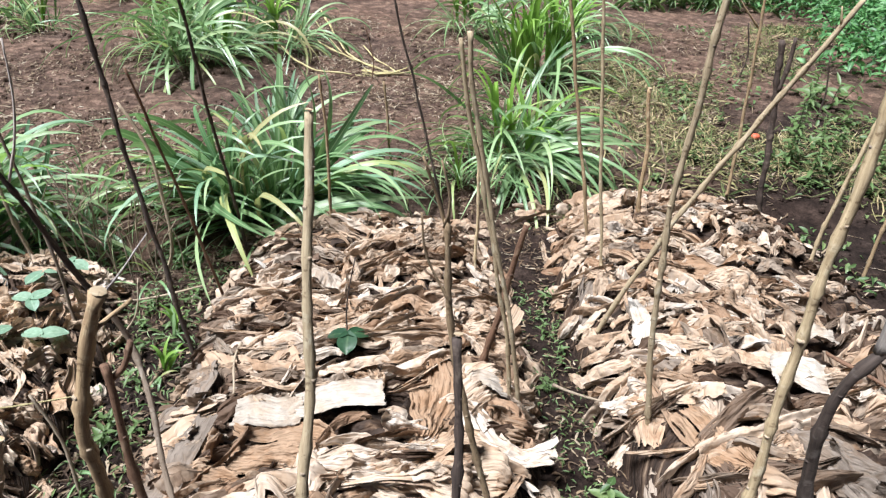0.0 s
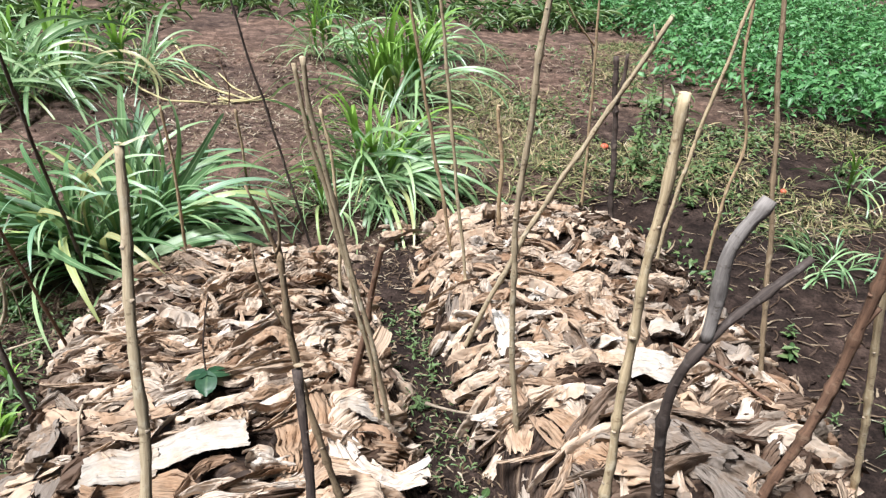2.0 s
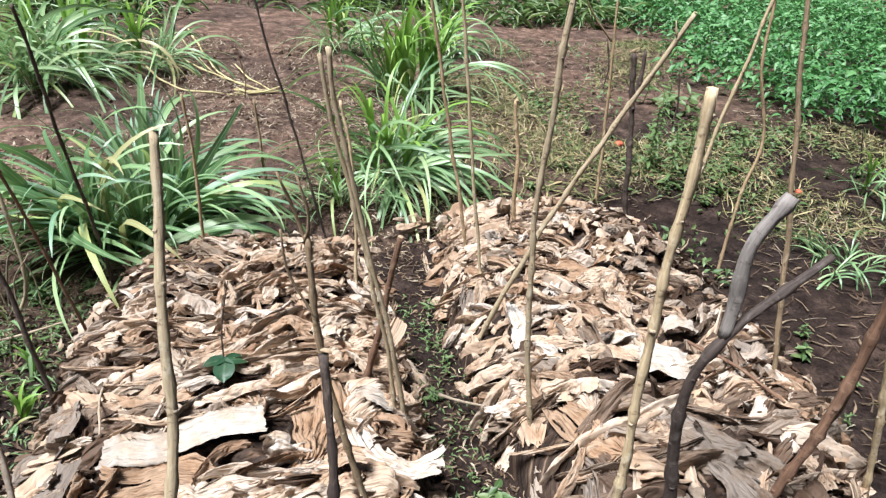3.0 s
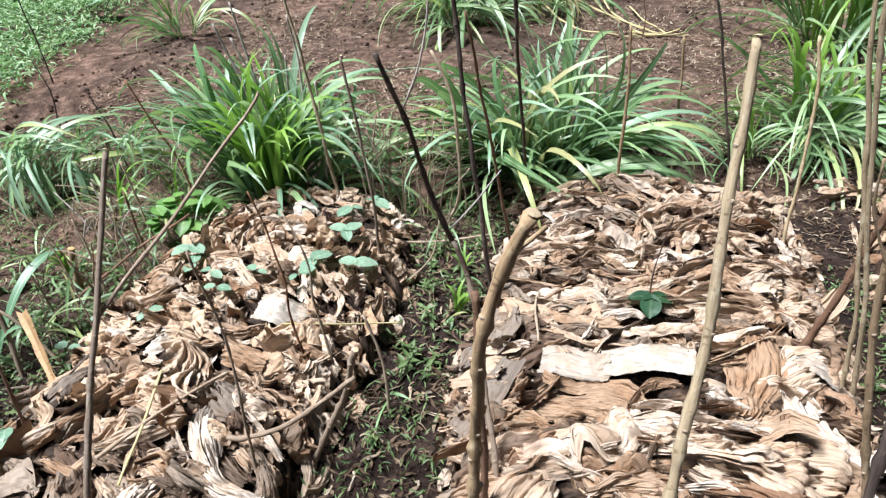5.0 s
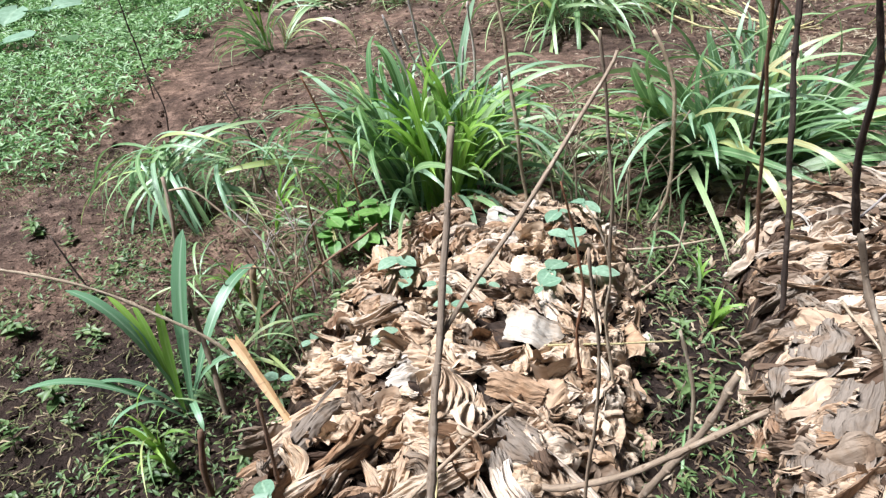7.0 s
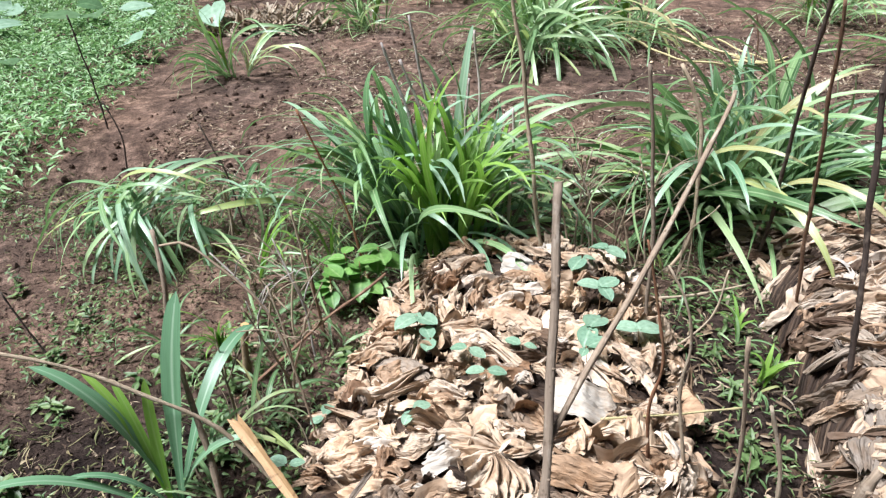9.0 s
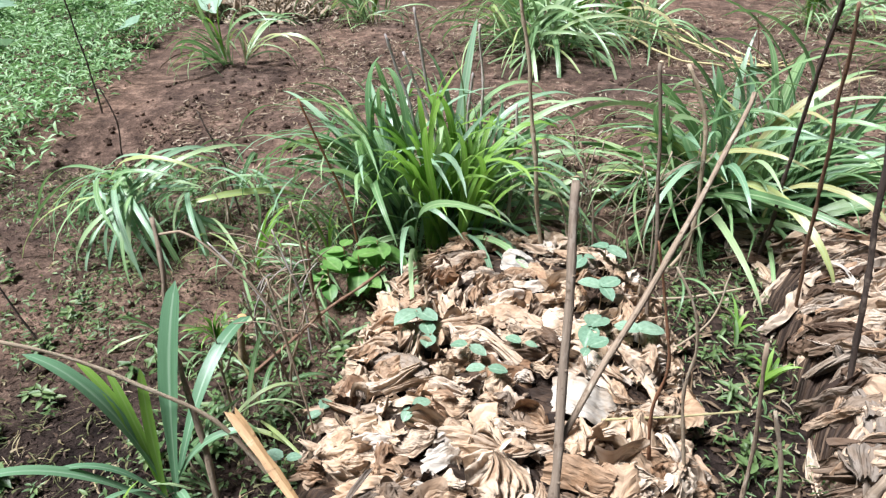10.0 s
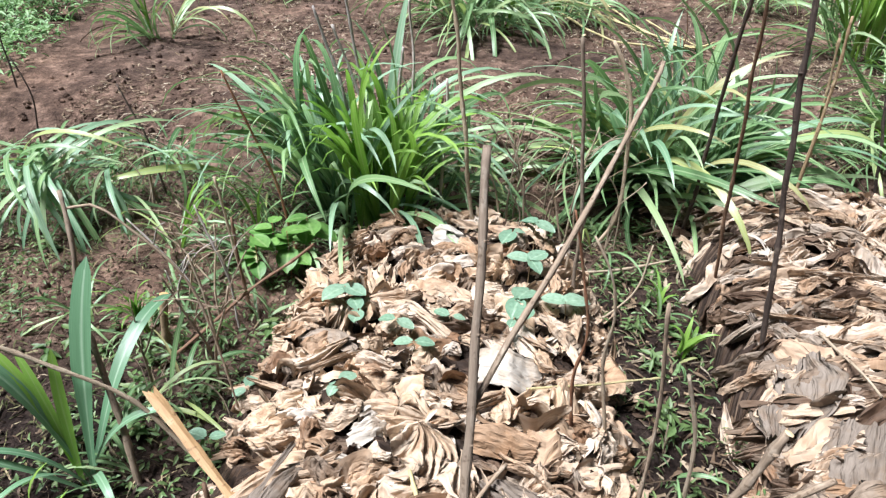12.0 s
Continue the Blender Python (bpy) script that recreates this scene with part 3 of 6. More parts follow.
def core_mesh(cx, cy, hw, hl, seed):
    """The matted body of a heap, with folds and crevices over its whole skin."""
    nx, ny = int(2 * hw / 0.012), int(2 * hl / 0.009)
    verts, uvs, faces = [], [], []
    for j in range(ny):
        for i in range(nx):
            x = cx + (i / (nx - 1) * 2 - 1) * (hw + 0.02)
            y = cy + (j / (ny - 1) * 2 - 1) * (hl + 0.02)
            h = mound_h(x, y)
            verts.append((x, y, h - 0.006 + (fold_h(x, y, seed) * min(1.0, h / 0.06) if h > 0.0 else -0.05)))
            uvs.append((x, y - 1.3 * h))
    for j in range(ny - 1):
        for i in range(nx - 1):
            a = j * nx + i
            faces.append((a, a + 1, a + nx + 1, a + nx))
    return mesh_of("leaf_bed", verts, faces, BED_SHADE, uvs)


CLEAR = [[(-0.435, 1.355), (-0.24, 1.41), (-0.40, 1.24), (0.06, 1.40), (-0.33, 1.38), (-0.24, 1.66), (-0.15, 1.37), (-0.5, 1.32), (-0.5, 1.22), (0.06, 1.3)], [(1.25, 1.48), (1.42, 1.68), (1.19, 2.17), (1.24, 1.12), (0.9, 1.26)], [(-1.45, 1.43), (-1.47, 1.2), (-1.70, 2.15), (-1.5, 1.43), (-2.08, 1.05), (-2.0, 1.0)]]


def build_heap(index, label, angle, spread, n_parts, n_scraps, big, curly=1.4, curls=0.3):
    cx, cy, hw, hl, top = MOUNDS[index]
    ob = thing("leaf_heap", label, "mulch heap", (0, 0, 0), "leaf heaps in a row")
    child("leaf_bed", core_mesh(cx, cy, hw, hl, index), ob, label="matted brown leaves under the loose ones, blackened for shade in the gaps")
    rg = random.Random(40 + index)
    made = 0
    while made < n_parts:
        x, y = cx + rg.uniform(-1, 1) * hw * 1.04, cy + (1 - 1.86 * rg.random() ** 1.25) * hl * 1.03
        if top_h(x, y) - soil_h(x, y) < 0.04:
            continue
        if any((x - a) ** 2 + (y - b) ** 2 < 0.011 for a, b in CLEAR[index]):
            continue
        # thinner cover at two heap fronts, so the blackened bed shows as shade
        if ((index == 1 and y < 1.35) or (index == 0 and y < 1.0)) and rg.random() < 0.35:
            continue
        made += 1
        # dark copies: a few at random, most paint shade on fronts and flanks
        shaded = rg.random() < (0.5 if index == 1 and (y < 1.4 or x > 1.45) else 0.5 if index == 2 and y < 0.95 else 0.18 if y < 1.1 else 0.07)
        u = (x - cx) / hw
        if index == 0 and u < -0.35:
            shaded = shaded or rg.random() < (0.5 if u < -0.7 else 0.32)
        near = max(0.0, min(1.0, (2.1 - y) / 1.4)) * (0.45 if index == 2 else 1.0)
        k = rg.random()
        drift = 2.6 * spread * noise.noise(Vector((x * 4.2, y * 4.2, 3.3 + index))) + 70 * max(0.0, noise.noise(Vector((x * 3.1, y * 3.1, 8.8 + index))) - 0.22) / 0.4
        ang = angle + drift + rg.gauss(0, spread * 0.5) + (rg.choice((-1, 1)) * rg.uniform(30, 80) if rg.random() < 0.12 else 0)
        if abs(u) > 0.78:
            ang = 0.4 * drift + rg.gauss(0, 22)
        elif y < cy - 0.8 * hl:
            ang = 90 + 0.5 * drift + rg.gauss(0, 30)
        s = (0.6 + 0.5 * near) * rg.choice((0.7, 0.85, 1.0, 1.1, 1.45)) * rg.uniform(0.85, 1.15) * (0.8 if index == 2 else 0.84)
        if rg.random() < curls:
            me, nm, w = rg.choice(CREAM_CURLS if index == 2 and made % 4 else CURLS), "leaf_curl", rg.uniform(0.85, 1.35)
            s *= 1.12
        elif k < 0.08 + big * near:
            me, nm, w = rg.choice(PANELS), "leaf_panel", 1.0
        elif k < 0.5:
            me, nm, w = rg.choice(STRIPS), "leaf_strip", rg.uniform(0.75, 1.3)
        elif k < 0.86:
            me, nm, w = rg.choice(ROPES), "leaf_rope", 1.1
        else:
            me, nm, w = rg.choice(SHARDS), "leaf_shard", 1.2
        if shaded:
            me, nm = (rg.choice(SHADED_CURLS), "old_leaf_curl") if nm == "leaf_curl" else (rg.choice(SHADED_STRIPS), "old_leaf_strip")
        if index < 2 and nm in ("leaf_strip", "leaf_rope", "old_leaf_strip"):
            s, w = s * 1.12, w * 0.72
        m = lay(x, y, ang, rg.uniform(0.004, 0.06), rg.gauss(0, 9), rg.gauss(8, 22), (s, s * w, s * curly * rg.uniform(0.7, 1.2)))
        child(nm, me, ob, m)
    # small scraps between the larger leaves, coloured dark for the shade there
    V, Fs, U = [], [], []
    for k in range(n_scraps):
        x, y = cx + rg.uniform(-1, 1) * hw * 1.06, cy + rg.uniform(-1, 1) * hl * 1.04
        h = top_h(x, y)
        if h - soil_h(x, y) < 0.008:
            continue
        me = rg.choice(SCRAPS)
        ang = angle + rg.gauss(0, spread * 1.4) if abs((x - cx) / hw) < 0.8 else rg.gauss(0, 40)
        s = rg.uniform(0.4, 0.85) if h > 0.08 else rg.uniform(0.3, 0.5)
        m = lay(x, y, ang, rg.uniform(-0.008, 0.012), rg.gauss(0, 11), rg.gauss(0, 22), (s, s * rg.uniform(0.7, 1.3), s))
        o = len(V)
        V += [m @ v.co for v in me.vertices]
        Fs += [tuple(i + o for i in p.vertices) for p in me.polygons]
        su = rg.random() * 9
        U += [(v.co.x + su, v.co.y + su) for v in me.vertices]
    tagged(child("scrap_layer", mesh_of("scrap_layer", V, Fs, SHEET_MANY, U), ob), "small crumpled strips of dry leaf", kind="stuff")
    return ob


def hero(ob, name, x, y, ang, length, width, mat, seed, lift=0.03, pitch=0, roll=0, label="", **kw):
    """A single large sheath that can be told apart on its heap."""
    kw["fold_h"] = min(0.05, kw.get("fold_h", 0.05))
    if name in ("folded_sheath", "curled_sheath", "pale_sheath"):
        me = leaf_scrap(name, length, width * 1.6, mat, seed, 26, 27, 4.0 + 0.8 * (seed % 3), 0.5, 14, 0.6, 0.12, 0.4, 3)
    elif name == "grey_sheath":
        me = leaf_scrap(name, length * 1.1, width * 1.2, mat, seed, 26, 33, 5.0 + seed % 3, 0.35, 14, 0.7, 0.1, 0.35, 2, 14, 0.25, 0.5, 0.3)
    elif name == "brown_sheath":
        me = leaf_scrap(name, length * 1.1, width * 1.1, mat, seed, 24, 41, 6.0 + seed % 4, 0.35, 12, 1.0, 0.1, 0.35, 1, 14, 0.15, 0.6, 0.25)
    else:
        kw["ragged"] = 0.08
        me = sheet_mesh(name, length, width, mat, seed, nu=24, nv=18, pucker=0.06, square=width > 0.08, **kw)
    return child(name, me, ob, lay(x, y, ang, lift, pitch, roll), label)


heap_mid = build_heap(0, "wide heap of tan dry banana leaves with a bleached white strip", 2, 20, 800, 240, 0.2, 1.65, 0.06)
hero(heap_mid, "white_sheath", -0.45, 1.335, 0, 0.20, 0.11, SHEET_PALE, 11, 0.05, 0, 8, "bleached white flat sheath", curl=0.1, arch=0.05, twist=0.1, folds=0.7, fold_h=0.05)
hero(heap_mid, "white_sheath", -0.24, 1.385, 8, 0.27, 0.10, SHEET_PALE, 12, 0.05, 0, 8, "bleached white flat sheath", curl=0.12, arch=0.08, twist=0.12, folds=0.8, fold_h=0.06)
hero(heap_mid, "brown_sheath", -0.40, 1.22, -4, 0.27, 0.17, SHEET_BROWN, 13, 0.035, 0, 10, "brown sheath with fine fibres", curl=0.1, arch=0.08, twist=0.1, folds=1.1, fold_h=0.05)
hero(heap_mid, "brown_sheath", 0.06, 1.40, 80, 0.30, 0.21, SHEET_BROWN, 14, 0.04, -4, 6, "tan sheath with fine fibres", curl=0.1, arch=0.1, twist=0.12, folds=1.2, fold_h=0.05)
hero(heap_mid, "brown_sheath", -0.62, 1.15, -12, 0.26, 0.16, SHEET_BROWN, 15, 0.03, 0, 8, curl=0.15, arch=0.1, twist=0.15, folds=1.4, fold_h=0.06)
hero(heap_mid, "folded_sheath", -0.13, 1.17, 18, 0.42, 0.10, SHEET, 16, 0.05, 0, 10, arch=0.12, twist=0.5, folds=1.3, fold_h=0.14)
hero(heap_mid, "folded_sheath", 0.24, 1.28, -38, 0.40, 0.11, SHEET, 17, 0.04, 0, 10, arch=0.16, twist=0.4, folds=1.5, fold_h=0.16)
hero(heap_mid, "folded_sheath", 0.16, 1.76, 6, 0.36, 0.09, SHEET, 18, 0.04, 0, 10, arch=0.12, twist=0.4, folds=1.5, fold_h=0.14)
hero(heap_mid, "white_sheath", 0.25, 1.50, -10, 0.17, 0.07, SHEET_PALE, 19, 0.05, 0, 10, "bleached white curled sheath", arch=0.15, twist=0.3)
hero(heap_mid, "grey_sheath", -0.74, 1.48, 60, 0.28, 0.22, SHEET_GREY, 20, 0.05, 0, -18, "weathered grey sheath with frayed edge", arch=0.1, twist=0.2, folds=1.2, fold_h=0.05)
hero(heap_mid, "grey_sheath", -0.73, 1.22, 60, 0.30, 0.2, SHEET_GREY, 21, 0.05, 0, -10, "weathered grey sheath with frayed edge", arch=0.1, twist=0.2, folds=1.4, fold_h=0.05)
hero(heap_mid, "pale_sheath", 0.0, 2.55, 20, 0.2, 0.07, SHEET_PALE, 22, 0.03, 0, 10, arch=0.15, twist=0.5)
hero(heap_mid, "pale_sheath", -0.62, 2.15, -60, 0.2, 0.08, SHEET_PALE, 23, 0.03, 0, 10, arch=0.15, twist=0.5)

heap_right = build_heap(1, "long heap of crumpled cream and brown dry banana leaves", -4, 25, 760, 240, 0.08, 1.75, 0.12)
hero(heap_right, "white_sheath", 1.25, 1.48, -10, 0.17, 0.13, SHEET_PALE, 31, 0.05, 0, 10, "bleached white sheath scrap", arch=0.12, twist=0.2)
hero(heap_right, "white_sheath", 1.42, 1.68, 0, 0.13, 0.08, SHEET_PALE, 32, 0.04, 0, 8, "bleached white curled sheath", curl=0.9, arch=0.3)
hero(heap_right, "brown_sheath", 1.19, 2.17, -18, 0.24, 0.16, SHEET_BROWN, 33, 0.04, 0, 8, "flat orange-brown sheath", arch=0.08, twist=0.1, folds=0.8, fold_h=0.04)
hero(heap_right, "folded_sheath", 0.95, 1.62, 6, 0.46, 0.07, SHEET_GREY, 34, 0.04, 0, 12, arch=0.08, twist=0.4, folds=1.4, fold_h=0.16)
hero(heap_right, "brown_sheath", 0.90, 1.26, -62, 0.26, 0.13, SHEET_BROWN, 35, 0.04, 0, 8, arch=0.12, twist=0.2, folds=1.1, fold_h=0.06)
hero(heap_right, "pale_sheath", 1.20, 1.16, -52, 0.32, 0.11, SHEET_GREY, 36, 0.05, 0, 8, "pale sheath with long folds", arch=0.08)
hero(heap_right, "pale_sheath", 1.30, 1.10, -40, 0.30, 0.09, SHEET_GREY, 79, 0.05, 0, 8, "pale sheath with long folds", arch=0.08)
hero(heap_right, "pale_sheath", 1.26, 1.0, -60, 0.26, 0.10, SHEET_GREY, 80, 0.04, 0, 8, "pale sheath with long folds", arch=0.08)
hero(heap_right, "white_sheath", 0.81, 1.80, 78, 0.22, 0.07, SHEET_PALE, 37, 0.05, 0, 8, arch=0.1, twist=0.5)
hero(heap_right, "folded_sheath", 0.74, 1.46, 66, 0.34, 0.10, SHEET, 38, 0.03, 0, -8, arch=0.1)
hero(heap_right, "folded_sheath", 0.70, 1.16, 70, 0.34, 0.07, SHEET_SHADED, 71, 0.02, 0, -8, arch=0.08)
hero(heap_right, "folded_sheath", 0.82, 1.05, 80, 0.36, 0.10, SHEET_GREY, 72, 0.03, 0, 0, arch=0.08)
hero(heap_right, "folded_sheath", 0.93, 1.02, 100, 0.36, 0.07, SHEET_SHADED, 73, 0.03, 0, 0, arch=0.08)
hero(heap_right, "folded_sheath", 1.04, 1.04, 112, 0.34, 0.06, SHEET_GREY, 74, 0.03, 0, 0, arch=0.08)
hero(heap_right, "folded_sheath", 0.72, 2.25, 62, 0.34, 0.10, SHEET, 75, 0.02, 0, -8, arch=0.06)
hero(heap_right, "folded_sheath", 0.68, 2.05, 58, 0.32, 0.09, SHEET_GREY, 76, 0.02, 0, -8, arch=0.06)
hero(heap_right, "folded_sheath", 1.6, 1.4, 108, 0.40, 0.07, SHEET_SHADED, 77, 0.02, 0, 6, arch=0.06)
hero(heap_right, "folded_sheath", 1.68, 1.5, 112, 0.40, 0.08, SHEET_GREY, 78, 0.02, 0, 6, arch=0.06)
hero(heap_right, "pale_sheath", 1.05, 2.05, 60, 0.14, 0.08, SHEET_PALE, 39, 0.04, 0, 8, arch=0.1, twist=0.3)
hero(heap_right, "pale_sheath", 1.5, 2.02, 0, 0.16, 0.1, SHEET_PALE, 40, 0.04, 0, 8, arch=0.2, twist=0.3)

heap_left = build_heap(2, "heap of curled tan banana leaf scraps with seedlings growing through", 5, 34, 590, 300, 0.05, 1.55, 0.6)
hero(heap_left, "white_sheath", -1.45, 1.43, 4, 0.19, 0.12, SHEET_PALE, 51, 0.05, 0, 10, "bleached white flat sheath", curl=0.1, arch=0.06, twist=0.1, folds=0.7, fold_h=0.05)
hero(heap_left, "brown_sheath", -1.47, 1.20, -10, 0.15, 0.11, SHEET_BROWN, 52, 0.05, 0, 16, "orange-brown sheath scrap", arch=0.2, twist=0.3, folds=0.8, fold_h=0.06)
hero(heap_left, "pale_sheath", -1.70, 2.15, -25, 0.17, 0.12, SHEET_PALE, 53, 0.04, 0, 8, "pale flat sheath scrap", arch=0.1, twist=0.15, folds=0.7, fold_h=0.05)
hero(heap_left, "folded_sheath", -1.95, 1.02, 30, 0.34, 0.07, SHEET, 55, 0.04, 0, 8, arch=0.1, twist=0.5)
hero(heap_left, "curled_sheath", -1.26, 1.30, 6, 0.2, 0.07, SHEET_BROWN, 56, 0.04, 0, 8, arch=0.15, twist=0.3, folds=1.5, fold_h=0.12)
hero(heap_left, "pale_sheath", -1.77, 1.24, 30, 0.18, 0.08, SHEET_PALE, 57, 0.04, 0, 12, arch=0.1, twist=0.4)
hero(heap_left, "curled_sheath", -2.08, 1.62, 80, 0.18, 0.06, SHEET_BROWN, 58, 0.05, 0, 12, arch=0.1, twist=0.3, curl=0.9)
LEFT_FRONT = [(-1.89, 0.93, 69, 0.42, 0.05, SHEET_BROWN), (-1.83, 0.87, 62, 0.40, 0.045, SHEET_BROWN), (-1.97, 0.95, 66, 0.34, 0.06, SHEET_GREY), (-1.78, 1.09, -21, 0.32, 0.032, SHEET_PALE), (-1.43, 0.90, -50, 0.26, 0.08, SHEET_GREY), (-1.45, 1.02, -35, 0.22, 0.13, SHEET_GREY), (-1.75, 0.70, -12, 0.28, 0.05, SHEET_BROWN), (-1.6, 0.85, 40, 0.34, 0.08, SHEET), (-1.35, 0.8, -20, 0.4, 0.09, SHEET), (-1.7, 0.8, 75, 0.3, 0.07, SHEET), (-1.5, 0.7, 80, 0.3, 0.09, SHEET), (-1.95, 0.75, 40, 0.36, 0.05, SHEET), (-2.05, 0.9, 20, 0.28, 0.05, SHEET_BROWN), (-1.25, 0.68, -12, 0.3, 0.07, SHEET_GREY)]
for k, (x, y, ang, ln, wd, mat) in enumerate(LEFT_FRONT):
    hero(heap_left, "folded_sheath", x, y, ang, 0.9 * ln, 0.75 * wd, mat, 90 + k, 0.035 + 0.012 * (k % 3), 0, 10, arch=0.08)
for k in range(8):
    hero(heap_mid, "grey_sheath" if k % 3 == 0 else "folded_sheath", -0.74 + 0.05 * (k % 3), 0.95 + 0.12 * k, 75 + 22 * ((k * 5) % 4) - 30, 0.26, 0.09, SHEET_SHADED if k % 2 else SHEET_GREY, 120 + k, 0.03, 0, -14, arch=0.08)


rim = random.Random(77)
for heap, index in ((heap_mid, 0), (heap_right, 1), (heap_left, 2)):
    cx, cy, hw, hl, top = MOUNDS[index]
    for k in range(46):
        a = rim.uniform(0, 6.283)
        x, y = cx + hw * 1.03 * math.copysign(abs(math.cos(a)) ** 0.75, math.cos(a)), cy + hl * 1.02 * math.copysign(abs(math.sin(a)) ** 0.65, math.sin(a))
        me = rim.choice(CURLS if k % 3 else STRIPS)
        s = rim.uniform(0.5, 0.95)
        child("leaf_curl", me, heap, lay(x, y, rim.uniform(0, 360), 0.012, rim.gauss(0, 8), rim.gauss(0, 14), (s, s, s)))


# ---- stakes and sticks ----
PALE_L = "pale straight cassava stem stuck upright in a leaf heap"
THIN_L = "thin pale dry stem standing in a leaf heap"
DARK_L = "slender dark leafless stem standing in the soil"
stick("garden_stake", [(-0.273, 0.456, 0.05), (-0.255, 0.58, 0.35), (-0.215, 0.76, 0.85), (-0.204, 0.944, 1.333)], 0.0148, 0.0095, BARK_PALE, "pale thick cassava stem stuck upright in the leaf heap", cut=PITH, group="stakes")
stick("garden_stake", [(0.064, 0.442, 0.02), (0.06, 0.60, 0.55), (0.052, 0.741, 1.017)], 0.0105, 0.0095, BARK_DARK, "short dark brown stub of a stake in the leaf heap", cut=PITH, group="stakes")
stick("garden_stake", [(0.24, 0.80, 0.12), (0.15, 0.82, 0.472), (0.069, 0.84, 0.799), (0.044, 0.85, 0.981), (0.027, 0.86, 1.172)], 0.010, 0.0065, BARK_TAN, "tan stem with a dry forked top in the leaf heap", branches=[([(0.03, 0.86, 1.15), (0.01, 0.86, 1.23), (-0.012, 0.85, 1.30)], 0.004, 0.0022), ([(0.028, 0.86, 1.16), (0.035, 0.85, 1.22), (0.02, 0.84, 1.29)], 0.004, 0.0022), ([(0.045, 0.85, 1.0), (0.0, 0.86, 1.10), (-0.01, 0.86, 1.19)], 0.0035, 0.002)], group="stakes")
stick("garden_stake", [(0.319, 1.432, 0.185), (0.267, 1.443, 0.53), (0.215, 1.453, 0.761), (0.126, 1.47, 1.179), (0.106, 1.474, 1.343)], 0.0085, 0.007, BARK_PALE, "pale twin stem bound together, standing in the leaf heap", cut=PITH, branches=[([(0.30, 1.45, 0.19), (0.25, 1.455, 0.53), (0.198, 1.462, 0.78), (0.112, 1.478, 1.17), (0.088, 1.482, 1.33)], 0.0075, 0.0065)], group="stakes", knots=0.06)
stick("garden_stake", [(0.249, 2.247, 0.204), (0.235, 2.248, 0.645), (0.195, 2.253, 0.979)], 0.008, 0.006, BARK_PALE, THIN_L, group="stakes")
stick("garden_stake", [(0.218, 1.613, 0.19), (0.262, 1.607, 0.45), (0.318, 1.601, 0.755)], 0.014, 0.011, BARK_BROWN, "short reddish-brown stub leaning in the leaf heap", cut=PITH, group="stakes")
stick("garden_stake", [(0.774, 2.479, 0.211), (0.68, 2.51, 0.70), (0.578, 2.536, 1.222), (0.55, 2.55, 1.45)], 0.0095, 0.007, BARK_TAN, PALE_L, group="stakes")
stick("garden_stake", [(0.774, 2.221, 0.224), (0.70, 2.245, 0.75), (0.631, 2.267, 1.273), (0.61, 2.27, 1.45)], 0.0085, 0.0065, BARK_PALE, PALE_L, group="stakes")
stick("garden_stake", [(1.072, 2.701, 0.233), (1.06, 2.71, 0.5), (1.023, 2.719, 0.827)], 0.012, 0.010, BARK_TAN, "short tan stub of a stake behind the leaf heap", cut=PITH, group="stakes")
stick("garden_stake", [(0.73, 1.375, 0.192), (0.685, 1.395, 0.55), (0.662, 1.407, 0.928), (0.674, 1.401, 1.438), (0.685, 1.40, 1.6)], 0.0105, 0.0095, BARK_PALE, PALE_L, group="stakes")
stick("garden_stake", [(0.72, 1.883, 0.202), (0.881, 1.83, 0.672), (1.04, 1.78, 1.03), (1.202, 1.725, 1.402)], 0.0125, 0.0085, BARK_PALE, "pale stick leaning far over across the leaf heap", cut=PITH, branches=[([(1.165, 1.735, 1.33), (1.15, 1.735, 1.375)], 0.004, 0.002)], group="stakes")
stick("garden_stake", [(1.783, 3.241, 0.0), (1.76, 3.26, 0.5), (1.713, 3.277, 1.089), (1.70, 3.28, 1.3)], 0.0105, 0.008, BARK_TAN, "tan leafless stem standing in the soil", branches=[([(1.72, 3.275, 0.98), (1.60, 3.27, 1.10), (1.50, 3.27, 1.24)], 0.006, 0.004)], group="stakes")
stick("garden_stake", [(1.896, 3.075, 0.0), (1.85, 3.10, 0.4), (1.83, 3.12, 0.62), (1.783, 3.14, 0.951)], 0.019, 0.016, BARK_DARK, "dark thick stump of a stem, forked at the top", branches=[([(1.83, 3.12, 0.70), (1.845, 3.12, 0.84), (1.84, 3.12, 0.97)], 0.015, 0.013)], group="stakes")
stick("garden_stake", [(1.70, 2.259, 0.211), (1.72, 2.24, 0.65), (1.801, 2.19, 1.344), (1.83, 2.17, 1.5)], 0.0105, 0.008, BARK_PALE, PALE_L, group="stakes")
stick("garden_stake", [(2.10, 2.42, 0.0), (2.12, 2.44, 0.45), (2.17, 2.47, 0.72), (2.08, 2.50, 1.05), (2.06, 2.52, 1.35)], 0.0095, 0.0075, BARK_TAN, "tan crooked stem standing beside the leaf heap", group="stakes")
stick("garden_stake", [(1.653, 1.413, 0.217), (1.572, 1.497, 0.796), (1.466, 1.604, 1.473), (1.44, 1.63, 1.6)], 0.0105, 0.008, BARK_TAN, PALE_L, group="stakes")
stick("garden_stake", [(0.72, 0.80, 0.15), (0.708, 0.80, 0.507), (0.69, 0.80, 1.147), (0.688, 0.80, 1.443)], 0.0135, 0.0105, BARK_PALE, "pale thick stake standing at the front of the leaf heap", cut=PITH, branches=[([(0.69, 0.80, 1.30), (0.71, 0.80, 1.32)], 0.005, 0.003)], group="stakes", knots=0.11)
